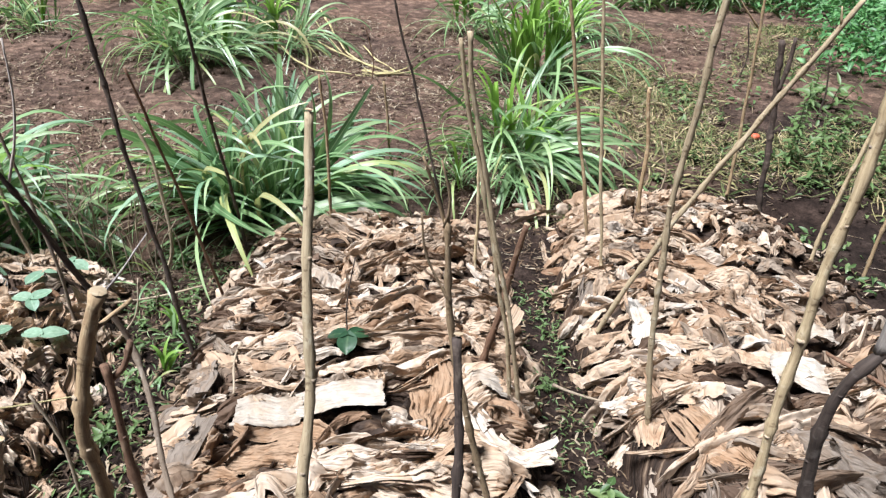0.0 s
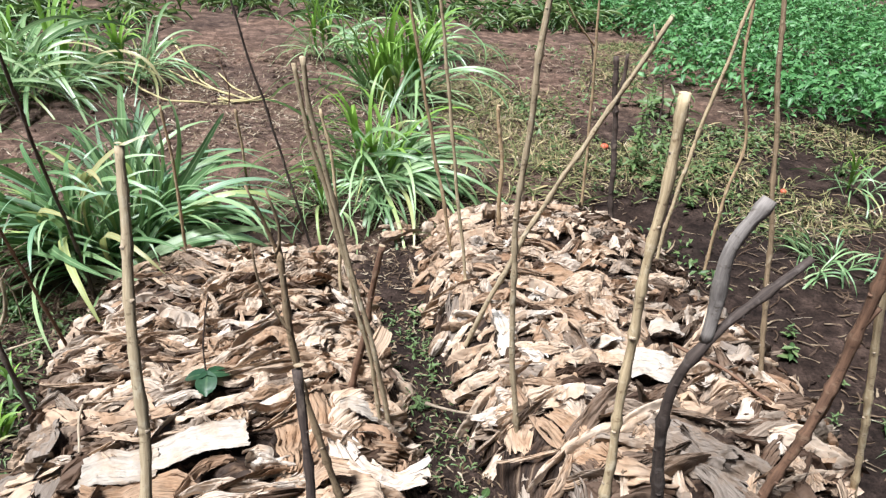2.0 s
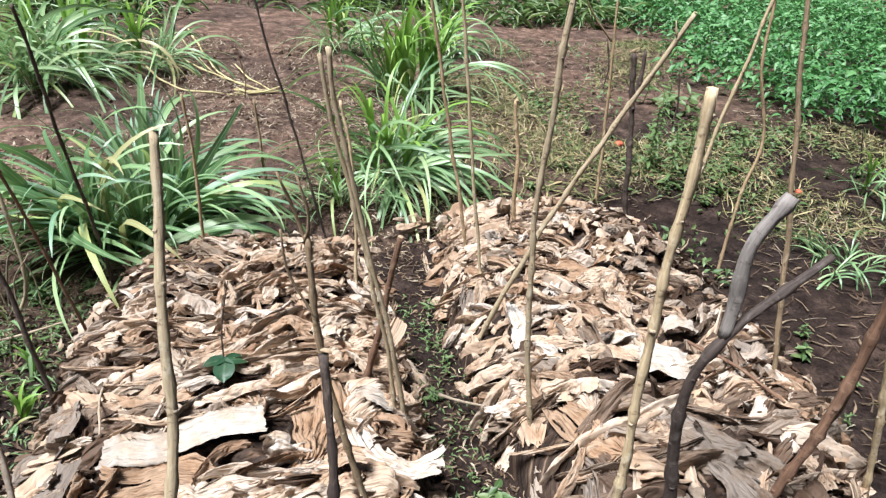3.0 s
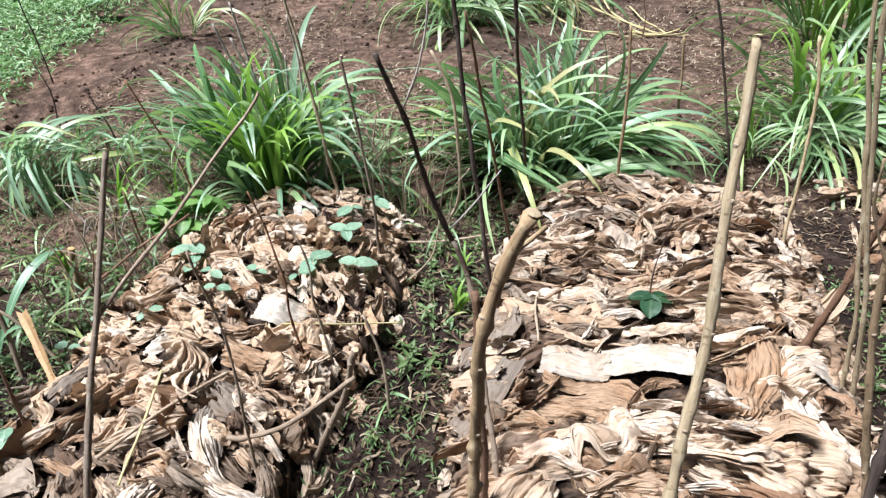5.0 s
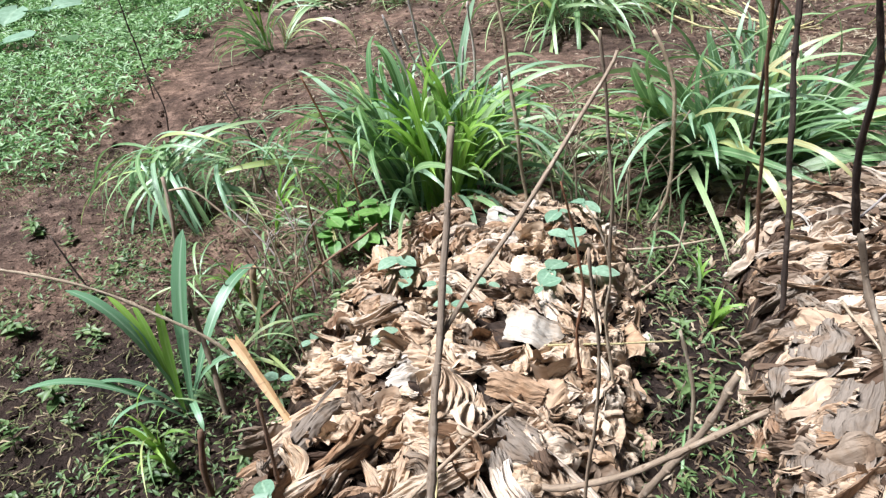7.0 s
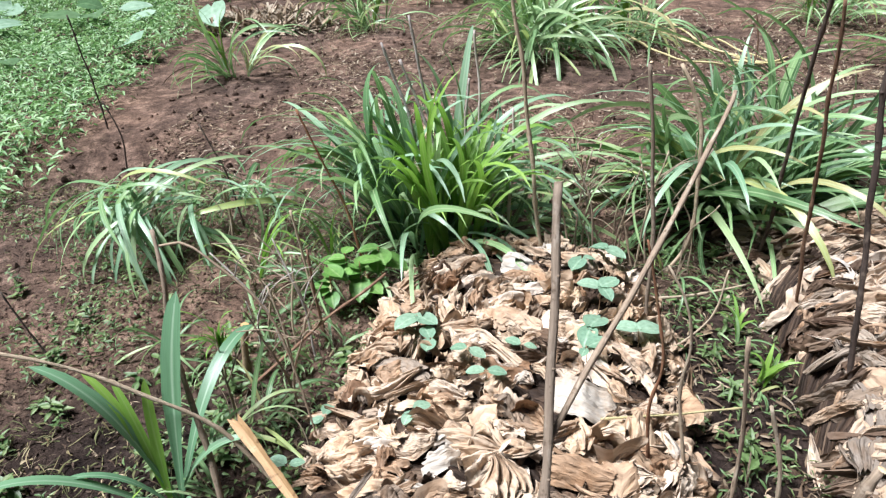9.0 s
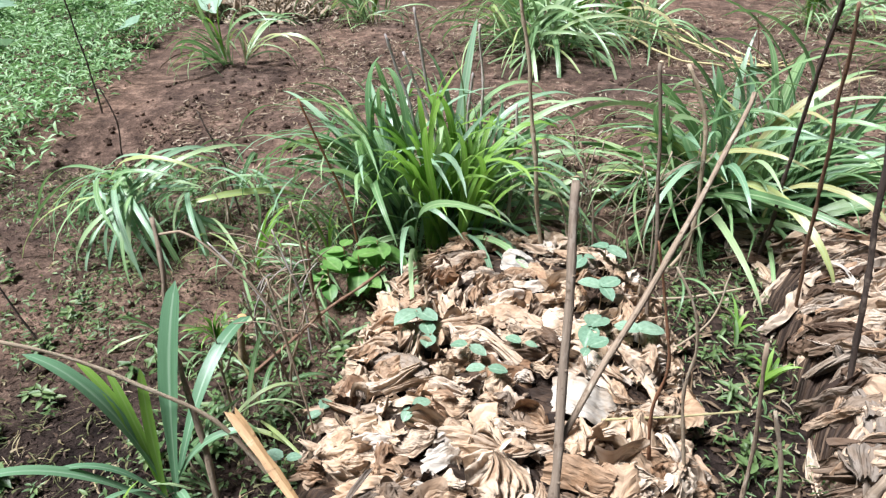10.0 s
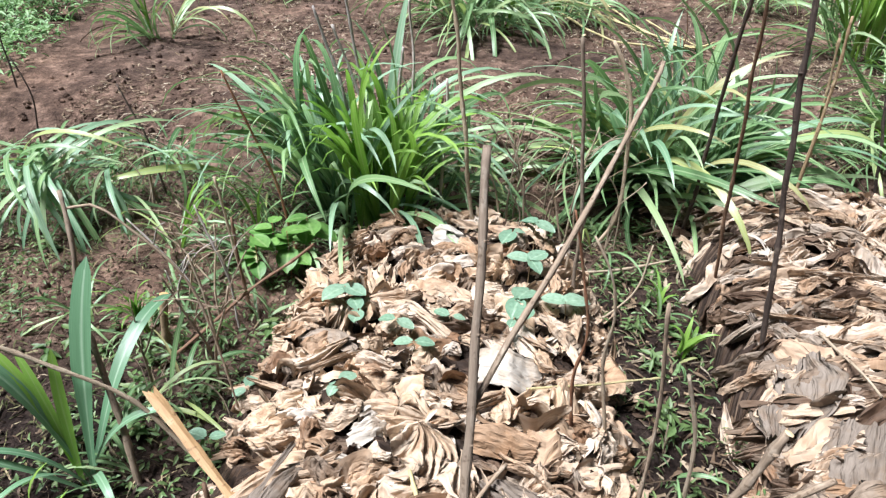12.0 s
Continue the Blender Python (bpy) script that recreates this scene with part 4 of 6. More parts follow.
fork = stick("forked_stake", [(0.945, 0.87, 0.12), (0.917, 0.87, 0.385), (0.876, 0.87, 0.62), (0.876, 0.87, 0.785), (0.939, 0.87, 0.891), (1.02, 0.87, 0.971), (1.127, 0.87, 1.068)], 0.0215, 0.0105, BARK_FORK, "dark forked branch driven into the leaf heap, one arm grey", knots=0.2, seg=10)
v, f, u = tube([Vector(p) - Vector((0.945, 0.87, 0.12)) for p in [(0.925, 0.87, 0.872), (0.93, 0.87, 0.97), (0.918, 0.87, 1.10), (0.969, 0.87, 1.214)]], 0.0185, 0.0155, 77, 9, 0.2)
child("grey_arm", mesh_of("grey_arm", v, f, BARK_GREY, u), fork, label="smooth grey arm with a knee")
stick("garden_stake", [(1.30, 0.93, 0.08), (1.335, 0.95, 0.204), (1.425, 0.95, 0.637), (1.425, 0.95, 0.854), (1.416, 0.95, 1.123)], 0.0165, 0.0155, BARK_BROWN, "reddish-brown thick branch leaning out of the leaf heap", cut=PITH, branches=[([(1.425, 0.95, 0.65), (1.44, 0.96, 0.5), (1.40, 0.98, 0.36)], 0.012, 0.009), ([(1.425, 0.945, 0.80), (1.45, 0.94, 0.86)], 0.011, 0.009)], group="stakes", knots=0.16)
stick("garden_stake", [(1.76, 1.0, 0.0), (1.64, 1.0, 0.43), (1.535, 1.0, 0.828), (1.522, 1.0, 1.06), (1.51, 1.0, 1.2)], 0.0125, 0.010, BARK_PALE, "pale stake standing in soil beside the leaf heap", group="stakes")
stick("garden_stake", [(-0.615, 0.73, 0.1), (-0.61, 0.725, 0.45), (-0.602, 0.718, 0.65), (-0.588, 0.692, 0.83), (-0.573, 0.697, 0.905), (-0.55, 0.707, 0.99), (-0.503, 0.703, 1.128)], 0.0165, 0.0135, BARK_TAN, "tan thick stake bent at the top, beside the leaf heap", cut=PITH, branches=[([(-0.53, 0.713, 1.05), (-0.51, 0.735, 1.062), (-0.488, 0.775, 1.066)], 0.006, 0.004)], group="stakes", knots=0.12)
stick("garden_stake", [(-0.618, 0.87, 0.12), (-0.63, 0.885, 0.46), (-0.639, 0.898, 0.64), (-0.648, 0.92, 0.80)], 0.0125, 0.010, BARK_BROWN, "brown stub of a stake with a side shoot", branches=[([(-0.646, 0.915, 0.76), (-0.615, 0.922, 0.79), (-0.588, 0.93, 0.86)], 0.0085, 0.0065)], group="stakes")
stick("garden_stake", [(-0.76, 1.66, 0.12), (-0.80, 1.68, 0.5), (-0.872, 1.705, 1.05), (-0.91, 1.72, 1.45)], 0.0095, 0.0075, BARK_DARK, DARK_L, group="dark stems")
stick("garden_stake", [(-0.785, 2.58, 0.03), (-0.802, 2.44, 0.6), (-0.82, 2.30, 1.15), (-0.824, 2.27, 1.28)], 0.009, 0.007, BARK_DARK, DARK_L, group="dark stems")
stick("garden_stake", [(-0.765, 2.13, 0.05), (-0.84, 2.03, 0.6), (-0.88, 1.97, 0.9), (-0.906, 1.935, 1.1)], 0.0075, 0.0055, BARK_BROWN, "thin brown stem standing between the heaps", group="stakes")
lean = stick("garden_stake", [(-0.605, 0.95, 0.15), (-0.634, 1.015, 0.271), (-0.664, 1.09, 0.379), (-0.692, 1.15, 0.498), (-0.738, 1.215, 0.60), (-0.775, 1.22, 0.72)], 0.0095, 0.0085, BARK_DUN, "stem tan below and dark above, leaning between two heaps", group="dark stems")
LEAN_TOP = [(-0.775, 1.22, 0.715), (-0.796, 1.203, 0.80), (-0.819, 1.176, 0.91), (-0.838, 1.138, 1.04), (-0.85, 1.115, 1.11), (-0.882, 1.085, 1.235)]
for nm, pts, r0, r1, mat, label in (("upper_stem", LEAN_TOP, 0.0085, 0.006, BARK_DARK, "dark upper end of the stem"), ("side_shoot", [(-0.848, 1.118, 1.10), (-0.80, 1.11, 1.20), (-0.777, 1.11, 1.293), (-0.77, 1.11, 1.40)], 0.0035, 0.002, STALK, "thin pale shoot"), ("side_shoot", [(-0.785, 1.21, 0.75), (-0.72, 1.24, 0.82), (-0.66, 1.28, 0.90)], 0.0032, 0.002, STALK, "thin pale shoot")):
    v, f, u = tube([Vector(p) - Vector((-0.605, 0.95, 0.15)) for p in pts], r0, r1, 88, 7, 0.08, 0.006)
    child(nm, mesh_of(nm, v, f, mat, u), lean, label=label)
stick("garden_stake", [(-0.39, 2.60, 0.199), (-0.39, 2.59, 0.55), (-0.40, 2.58, 0.90)], 0.009, 0.006, BARK_TAN, THIN_L, group="stakes")
stick("garden_stake", [(0.152, 3.038, 0.0), (0.04, 3.05, 0.5), (-0.111, 3.05, 1.12), (-0.15, 3.05, 1.3)], 0.008, 0.0055, BARK_DARK, DARK_L, group="dark stems")
stick("garden_stake", [(-0.128, 3.175, 0.0), (-0.14, 3.17, 0.35), (-0.166, 3.173, 0.696)], 0.0085, 0.0065, BARK_TAN, "thin tan stem standing in the soil", group="stakes")
stick("garden_stake", [(-1.528, 0.50, 0.08), (-1.53, 0.62, 0.38), (-1.535, 0.80, 0.68), (-1.54, 0.998, 1.01)], 0.0105, 0.0075, BARK_DUN, "tan stake with one long pale side branch, in the leaf heap", cut=PITH, branches=[([(-1.536, 0.806, 0.667), (-1.41, 1.0, 0.845), (-1.283, 1.208, 1.029), (-1.262, 1.25, 1.075)], 0.0062, 0.0048)], group="stakes")
stick("garden_stake", [(-1.27, 1.914, 0.161), (-1.29, 1.92, 0.5), (-1.34, 1.925, 0.947)], 0.0075, 0.0055, BARK_DUN, THIN_L, cut=PITH, group="stakes")
stick("garden_stake", [(-1.626, 2.36, 0.10), (-1.679, 2.348, 0.542), (-1.74, 2.345, 1.021), (-1.76, 2.34, 1.12)], 0.009, 0.007, DEADSTEM, THIN_L, group="stakes")
stick("dead_stem", [(-1.144, 2.467, 0.0), (-1.078, 2.457, 0.157), (-1.082, 2.457, 0.456), (-1.127, 2.464, 0.68), (-1.193, 2.474, 0.812)], 0.0095, 0.0075, DEADSTEM, "pale crooked dead stem behind the leaf heap", "dead stem", wobble=0.014)
stick("dead_stem", [(-1.309, 1.282, 0.17), (-1.325, 1.275, 0.35), (-1.315, 1.27, 0.509), (-1.37, 1.264, 0.776)], 0.005, 0.0028, REDSTEM, "thin wiry brown stem growing out of the heap", "dead stem", wobble=0.012, group="wiry stems")
stick("dead_stem", [(-1.263, 0.857, 0.128), (-1.25, 0.863, 0.45), (-1.25, 0.863, 0.60), (-1.275, 0.856, 0.86)], 0.005, 0.003, BARK_DUN, "thin wiry brown stem growing out of the heap", "dead stem", wobble=0.012, group="wiry stems")
stick("dead_stem", [(-1.222, 1.304, 0.139), (-1.257, 1.313, 0.374), (-1.25, 1.317, 0.5), (-1.273, 1.317, 0.599), (-1.322, 1.328, 0.685)], 0.0055, 0.003, DEADSTEM, "thin pale crooked stem growing out of the heap", "dead stem", wobble=0.012, group="wiry stems")
stick("dead_stem", [(-2.292, 2.232, 0.0), (-2.349, 2.212, 0.351), (-2.464, 2.171, 0.717)], 0.0065, 0.0045, REDSTEM, "reddish dead stem leaning through the grass", "dead stem")
stick("garden_stake", [(-1.174, 1.0, 0.02), (-1.06, 1.0, 0.265), (-0.981, 1.0, 0.502)], 0.0105, 0.0095, BARK_DUN, "tan stick leaning in the gap between two heaps", cut=PITH, group="stakes", sink=0.0)
stick("fallen_stick", [(-1.36, 0.9, 0.19), (-1.307, 0.9, 0.2), (-1.151, 0.9, 0.303), (-0.94, 0.9, 0.512)], 0.009, 0.007, BARK_DUN, "tan stick propped against the heap", "stick", sink=0.0)
stick("fallen_twig", [(-1.27, 2.14, 0.07), (-1.10, 2.2, 0.06), (-0.90, 2.27, 0.075)], 0.006, 0.0045, DEADSTEM, "thin pale twig lying across the gap between heaps", "twig", sink=0.0)
stick("fallen_twig", [(-1.42, 1.36, 0.22), (-1.25, 1.43, 0.19), (-1.05, 1.52, 0.16)], 0.004, 0.003, STRAW, "thin straw-coloured twig lying on the leaf heap", "twig", sink=0.0)
stick("fallen_twig", [(0.50, 1.70, 0.03), (0.55, 1.62, 0.06), (0.62, 1.52, 0.12)], 0.007, 0.004, DEADSTEM, "short pale twig lying between the heaps", "twig", sink=0.0)
stick("dead_stem", [(-0.60, 1.70, 0.22), (-0.60, 1.55, 0.25), (-0.57, 1.42, 0.25)], 0.005, 0.004, DEADSTEM, "pale wavy stalk lying on the leaf heap", "dead stem", wobble=0.015, sink=0.0)
stick("fallen_stick", [(1.40, 1.60, 0.27), (1.48, 1.45, 0.28), (1.58, 1.26, 0.25)], 0.008, 0.006, BARK_BROWN, "brown stick lying on the leaf heap", "stick", sink=0.0)

stick("fallen_twig", [(-1.66, 1.05, 0.24), (-1.60, 0.87, 0.24), (-1.555, 0.68, 0.2)], 0.005, 0.004, STRAW, "yellow straw stalk lying over the leaf heap", "twig", sink=0.0)
stick("fallen_twig", [(-1.66, 0.74, 0.21), (-1.56, 0.92, 0.24), (-1.46, 1.10, 0.23)], 0.007, 0.005, BARK_DUN, "rough brown seed stalk lying over the leaf heap", "twig", sink=0.0)
stick("fallen_stick", [(-2.44, 0.62, 0.01), (-2.36, 0.68, 0.03), (-2.26, 0.76, 0.03)], 0.014, 0.011, DEADSTEM, "short pale log lying on dark soil", "stick", sink=0.0)

# split piece of fresh wood leaning at the edge of a heap
chip = thing("split_stake", "freshly split orange-tan wooden stake leaning on the heap", "stake", (-2.05, 1.0, 0.1))
cv, cf, cu = [], [], []
for i in range(9):
    s = i / 8
    p = Vector((0.045, -0.035, 0.045)).lerp(Vector((-0.258, 0.188, 0.15)), s)
    w = 0.010 + 0.007 * s + 0.002 * math.sin(i * 2.1)
    for a, k in ((0.3, 1.0), (1.5, 0.75), (2.7, 1.1), (3.6, 0.8), (4.9, 0.95), (5.7, 0.7)):
        ragged = 0.016 * math.sin(a * 3.0) if i == 8 else 0.0
        cv.append(p + Vector((0.55, 0.83, 0)) * (w * k * math.cos(a)) + Vector((0.45, -0.3, 0.84)) * (w * k * math.sin(a)) + Vector((-0.3, 0.2, 0.15)) * ragged * 2)
        cu.append((s * 0.4, a * 0.02))
    if i:
        o = (i - 1) * 6
        cf += [(o + j, o + (j + 1) % 6, o + 6 + (j + 1) % 6, o + 6 + j) for j in range(6)]
cf += [tuple(range(48, 54)), (5, 4, 3, 2, 1, 0)]
child("split_face", mesh_of("split_face", cv, cf, WOOD, cu, smooth=False), chip)

# dead stalks and stubs at the edge of the bed
stick("dead_stem", [(-2.35, 1.12, 0.0), (-2.40, 1.18, 0.25), (-2.47, 1.24, 0.42), (-2.46, 1.28, 0.58), (-2.50, 1.33, 0.70)], 0.011, 0.006, BARK_DUN, "curved grey-brown dead stalk at the edge of the bed", "dead stem", branches=[([(-2.48, 1.32, 0.66), (-2.40, 1.33, 0.66), (-2.27, 1.33, 0.52), (-2.20, 1.32, 0.36), (-2.16, 1.3, 0.12)], 0.004, 0.003)], wobble=0.012)
stick("dead_stem", [(-2.22, 1.17, 0.05), (-2.34, 1.165, 0.24), (-2.5, 1.12, 0.38), (-2.69, 1.05, 0.51), (-2.86, 1.0, 0.56)], 0.0068, 0.004, DEADSTEM, "long pale dead branch leaning out over the weeds", "dead stem", sink=0.0)
stick("dead_stem", [(-2.30, 1.55, 0.0), (-2.33, 1.55, 0.22), (-2.36, 1.56, 0.40)], 0.006, 0.004, DEADSTEM, "short pale dead stalk in the weeds", "dead stem", group="dead stalks")
stick("dead_stem", [(-2.42, 2.0, 0.0), (-2.44, 2.0, 0.2), (-2.47, 2.0, 0.42)], 0.006, 0.005, DEADSTEM, "short pale dead stalk in the weeds", "dead stem", group="dead stalks")
stick("dead_stem", [(-2.34, 1.85, 0.0), (-2.35, 1.85, 0.15), (-2.36, 1.85, 0.36)], 0.006, 0.005, BARK_BROWN, "short brown dead stalk in the weeds", "dead stem", group="dead stalks")
stick("dead_stem", [(-2.50, 1.55, 0.0), (-2.30, 1.75, 0.14), (-2.12, 1.92, 0.24)], 0.007, 0.005, BARK_BROWN, "brown stick leaning against the heap", "dead stem", group="dead stalks")
stick("garden_stake", [(-2.52, 1.62, 0.0), (-2.515, 1.62, 0.1), (-2.50, 1.63, 0.2)], 0.013, 0.015, BARK_TAN, "short tan stump with a broken top", cut=WOOD, group="stumps")
stick("dead_stem", [(-3.0, 2.60, 0.0), (-3.03, 2.60, 0.25), (-3.12, 2.60, 0.5)], 0.006, 0.004, BARK_DARK, "thin dark dead stalk in bare soil", "dead stem", group="dead stalks")
stick("dead_stem", [(-4.44, 3.68, 0.0), (-4.47, 3.70, 0.4), (-4.50, 3.7, 0.75)], 0.007, 0.005, BARK_DARK, "thin dark dead stalk at the weeds' edge", "dead stem", group="dead stalks")
stick("dead_stem", [(-3.23, 1.60, 0.0), (-3.28, 1.60, 0.12), (-3.33, 1.6, 0.28)], 0.005, 0.003, BARK_DARK, "short dark dead stalk in bare soil", "dead stem", group="dead stalks")
stick("dead_stem", [(-2.227, 0.84, 0.0), (-2.22, 0.845, 0.12), (-2.21, 0.855, 0.234)], 0.010, 0.009, BARK_BROWN, "short brown stub at the heap's edge", "dead stem", group="dead stalks")
stick("dead_stem", [(-1.98, 0.80, 0.05), (-1.99, 0.82, 0.25), (-2.0, 0.84, 0.40)], 0.006, 0.005, BARK_BROWN, "short brown dead stalk in the heap", "dead stem", group="dead stalks")
stick("dead_stem", [(-1.02, 1.25, 0.0), (-1.03, 1.26, 0.2), (-1.08, 1.27, 0.38)], 0.007, 0.005, DEADSTEM, "pale stub between two heaps", "dead stem", group="dead stalks")
stick("dead_stem", [(-1.2, 1.92, 0.0), (-1.07, 1.95, 0.14), (-1.04, 1.98, 0.3)], 0.005, 0.003, DEADSTEM, "pale bent stalk between two heaps", "dead stem", group="dead stalks")
for k, (x, y, dx, dz) in enumerate([(-2.10, 2.63, -0.18, 0.85), (-2.06, 2.62, -0.10, 0.95), (-2.02, 2.66, -0.20, 0.78), (-2.0, 2.65, 0.06, 0.7), (-1.78, 2.55, 0.02, 0.62), (-1.90, 2.7, -0.03, 0.88)]):
    stick("dead_stem", [(x, y, 0.0), (x + dx * 0.35, y, dz * 0.5), (x + dx, y - 0.02, dz)], 0.0095, 0.0055, STALK, "pale dry flower stalk in a grass tussock", "dead stem", group="dry grass stalks", wobble=0.014)
for k, (x, y, dx, dz) in enumerate([(-1.22, 2.34, -0.05, 0.42), (-1.12, 2.4, 0.10, 0.34), (-1.45, 2.36, -0.06, 0.3), (-1.06, 2.5, -0.12, 0.36), (-1.34, 2.44, 0.05, 0.46)]):
    stick("dead_stem", [(x, y, 0.0), (x + dx * 0.2, y, dz * 0.6), (x + dx, y - 0.02, dz)], 0.004, 0.0025, DEADSTEM, "thin dry stalk behind the leaf heap", "dead stem", group="dry grass stalks", wobble=0.014)


def twig_bush(cx, cy, wx, wy, n, lo, hi, mats, label, seed):
    """Dry branched stalks standing close together, each one a thing of its own."""
    bush = random.Random(seed)
    for k in range(n):
        x, y, h = cx + bush.uniform(-wx, wx), cy + bush.uniform(-wy, wy), bush.uniform(lo, hi)
        dx, dy = bush.uniform(-0.22, 0.2), bush.uniform(-0.1, 0.08)
        arms = []
        for j in range(bush.randint(1, 3)):
            f = bush.uniform(0.4, 0.85)
            p = Vector((x + dx * f * f, y + dy * f, h * f))
            q = p + Vector((bush.uniform(-0.2, 0.2), bush.uniform(-0.08, 0.06), bush.uniform(0.03, 0.2)))
            arms.append(([p, p.lerp(q, 0.5) + Vector((0.0, 0.0, 0.02)), q], 0.0032, 0.0016))
        stick("dead_stem", [(x, y, 0.0), (x + dx * 0.25, y + dy * 0.5, h * 0.5), (x + dx, y + dy, h)], 0.0055, 0.003, mats[k % len(mats)], label, "dead stem", branches=arms, group="dry branched stalks", wobble=0.016, seg=6)


twig_bush(-1.31, 2.51, 0.25, 0.13, 12, 0.25, 0.52, (DEADSTEM, BARK_DUN, BARK_DUN), "thin dry branched stalk between grass tussocks", 91)
twig_bush(-2.4, 1.72, 0.14, 0.34, 9, 0.22, 0.46, (DEADSTEM, BARK_DUN, STALK), "thin pale branched stalk in the weeds beside the heap", 92)
for k, (x, y, h, mat) in enumerate([(2.95, 4.5, 0.5, BARK_DARK), (2.85, 5.6, 0.5, BARK_DARK), (1.25, 3.6, 0.3, DEADSTEM), (1.4, 3.3, 0.35, DEADSTEM), (0.95, 3.2, 0.28, DEADSTEM), (-0.35, 5.2, 0.5, BARK_BROWN), (3.6, 3.3, 0.45, BARK_DARK), (-4.0, 3.2, 0.4, BARK_DARK)]):
    stick("dead_stem", [(x, y, 0.0), (x + 0.02, y, h * 0.5), (x - 0.04, y, h)], 0.009 if k < 2 else 0.006, 0.006 if k < 2 else 0.004, mat, "broken dead stalk standing in the field", "dead stem", group="dead stalks")


# ---- grass ----
def blade_mesh(name, start, bend, width, mat, seed, n=12, tip=2.6, twist=0.5, power=1.5, neck=0.3):
    """A grass blade 1 m long: it leaves the ground at start degrees and bows over by bend degrees."""
    rg = random.Random(seed)
    verts, uvs, faces = [], [], []
    x = z = 0.0
    sway = rg.uniform(-1, 1) * 0.12
    for i in range(n):
        s = i / (n - 1)
        a = radians(start - bend * s ** power)
        if i:
            x += math.cos(a) / (n - 1)
            z += math.sin(a) / (n - 1)
        w = width * (0.45 + 0.55 * min(1, s / 0.3) if neck < 0.4 else 0.25 + 0.75 * min(1, s / neck) ** 1.3) * (1 - s ** tip) ** (0.75 if tip < 6 else 0.55) + 0.0008
        tw = twist * s * rg.uniform(0.8, 1.2)
        nx, nz = -math.sin(a), math.cos(a)
        y0 = sway * s * s
        for k in (-1, 0, 1):
            off = 0.28 * w * abs(k) * (1 - 0.5 * s)
            yy, up = k * w * math.cos(tw), k * w * math.sin(tw) + off
            verts.append((x + nx * up, y0 + yy, z + nz * up))
            uvs.append((s, 0.5 + 0.5 * k))
        if i:
            o = (i - 1) * 3
            faces += [(o, o + 3, o + 4, o + 1), (o + 1, o + 4, o + 5, o + 2)]
    return mesh_of(name, verts, faces, mat, uvs)


BLADES = [blade_mesh("blade", 78 - 5 * (k % 6), 85 + 11 * (k % 7), 0.0105 + 0.0025 * (k % 4), GRASS, 600 + k, 14, twist=0.3 + 0.25 * (k % 4), power=1.5 + 0.25 * (k % 4)) for k in range(24)]
UPRIGHT = [blade_mesh("blade", 87 - 2 * (k % 4), 60 + 20 * (k % 5), 0.018 + 0.003 * (k % 3), GRASS_YOUNG, 650 + k, twist=0.3, power=3.0) for k in range(8)]
DROOP = [blade_mesh("blade", 62 - 6 * (k % 5), 100 + 13 * (k % 5), 0.011 + 0.0025 * (k % 4), GRASS, 680 + k, 14, twist=0.4 + 0.2 * (k % 3), power=1.2 + 0.2 * (k % 3)) for k in range(18)]
PALE_UP = [blade_mesh("blade", 84 - 3 * (k % 5), 25 + 14 * (k % 4), 0.02 + 0.003 * (k % 3), GRASS_PALE, 740 + k, twist=0.3, power=2.2) for k in range(8)]
HANG = [blade_mesh("blade", 50 - 12 * (k % 4), 100 + 12 * (k % 4), 0.019 + 0.003 * (k % 3), GRASS_PALE if k % 2 else GRASS, 720 + k, twist=0.3, power=0.9) for k in range(10)]
FOUNTAIN = [blade_mesh("blade", 84 - 4 * (k % 5), 80 + 13 * (k % 5), 0.0115 + 0.0025 * (k % 4), GRASS_PALE if k % 3 == 0 else GRASS, 770 + k, 16, twist=0.3 + 0.2 * (k % 3), power=2.2 + 0.4 * (k % 3)) for k in range(20)]
DRY = [blade_mesh("dry_blade", 60 - 8 * (k % 5), 90 + 20 * (k % 4), 0.006, LITTER_PALE if k % 2 else LITTER, 700 + k, twist=1.2) for k in range(6)]


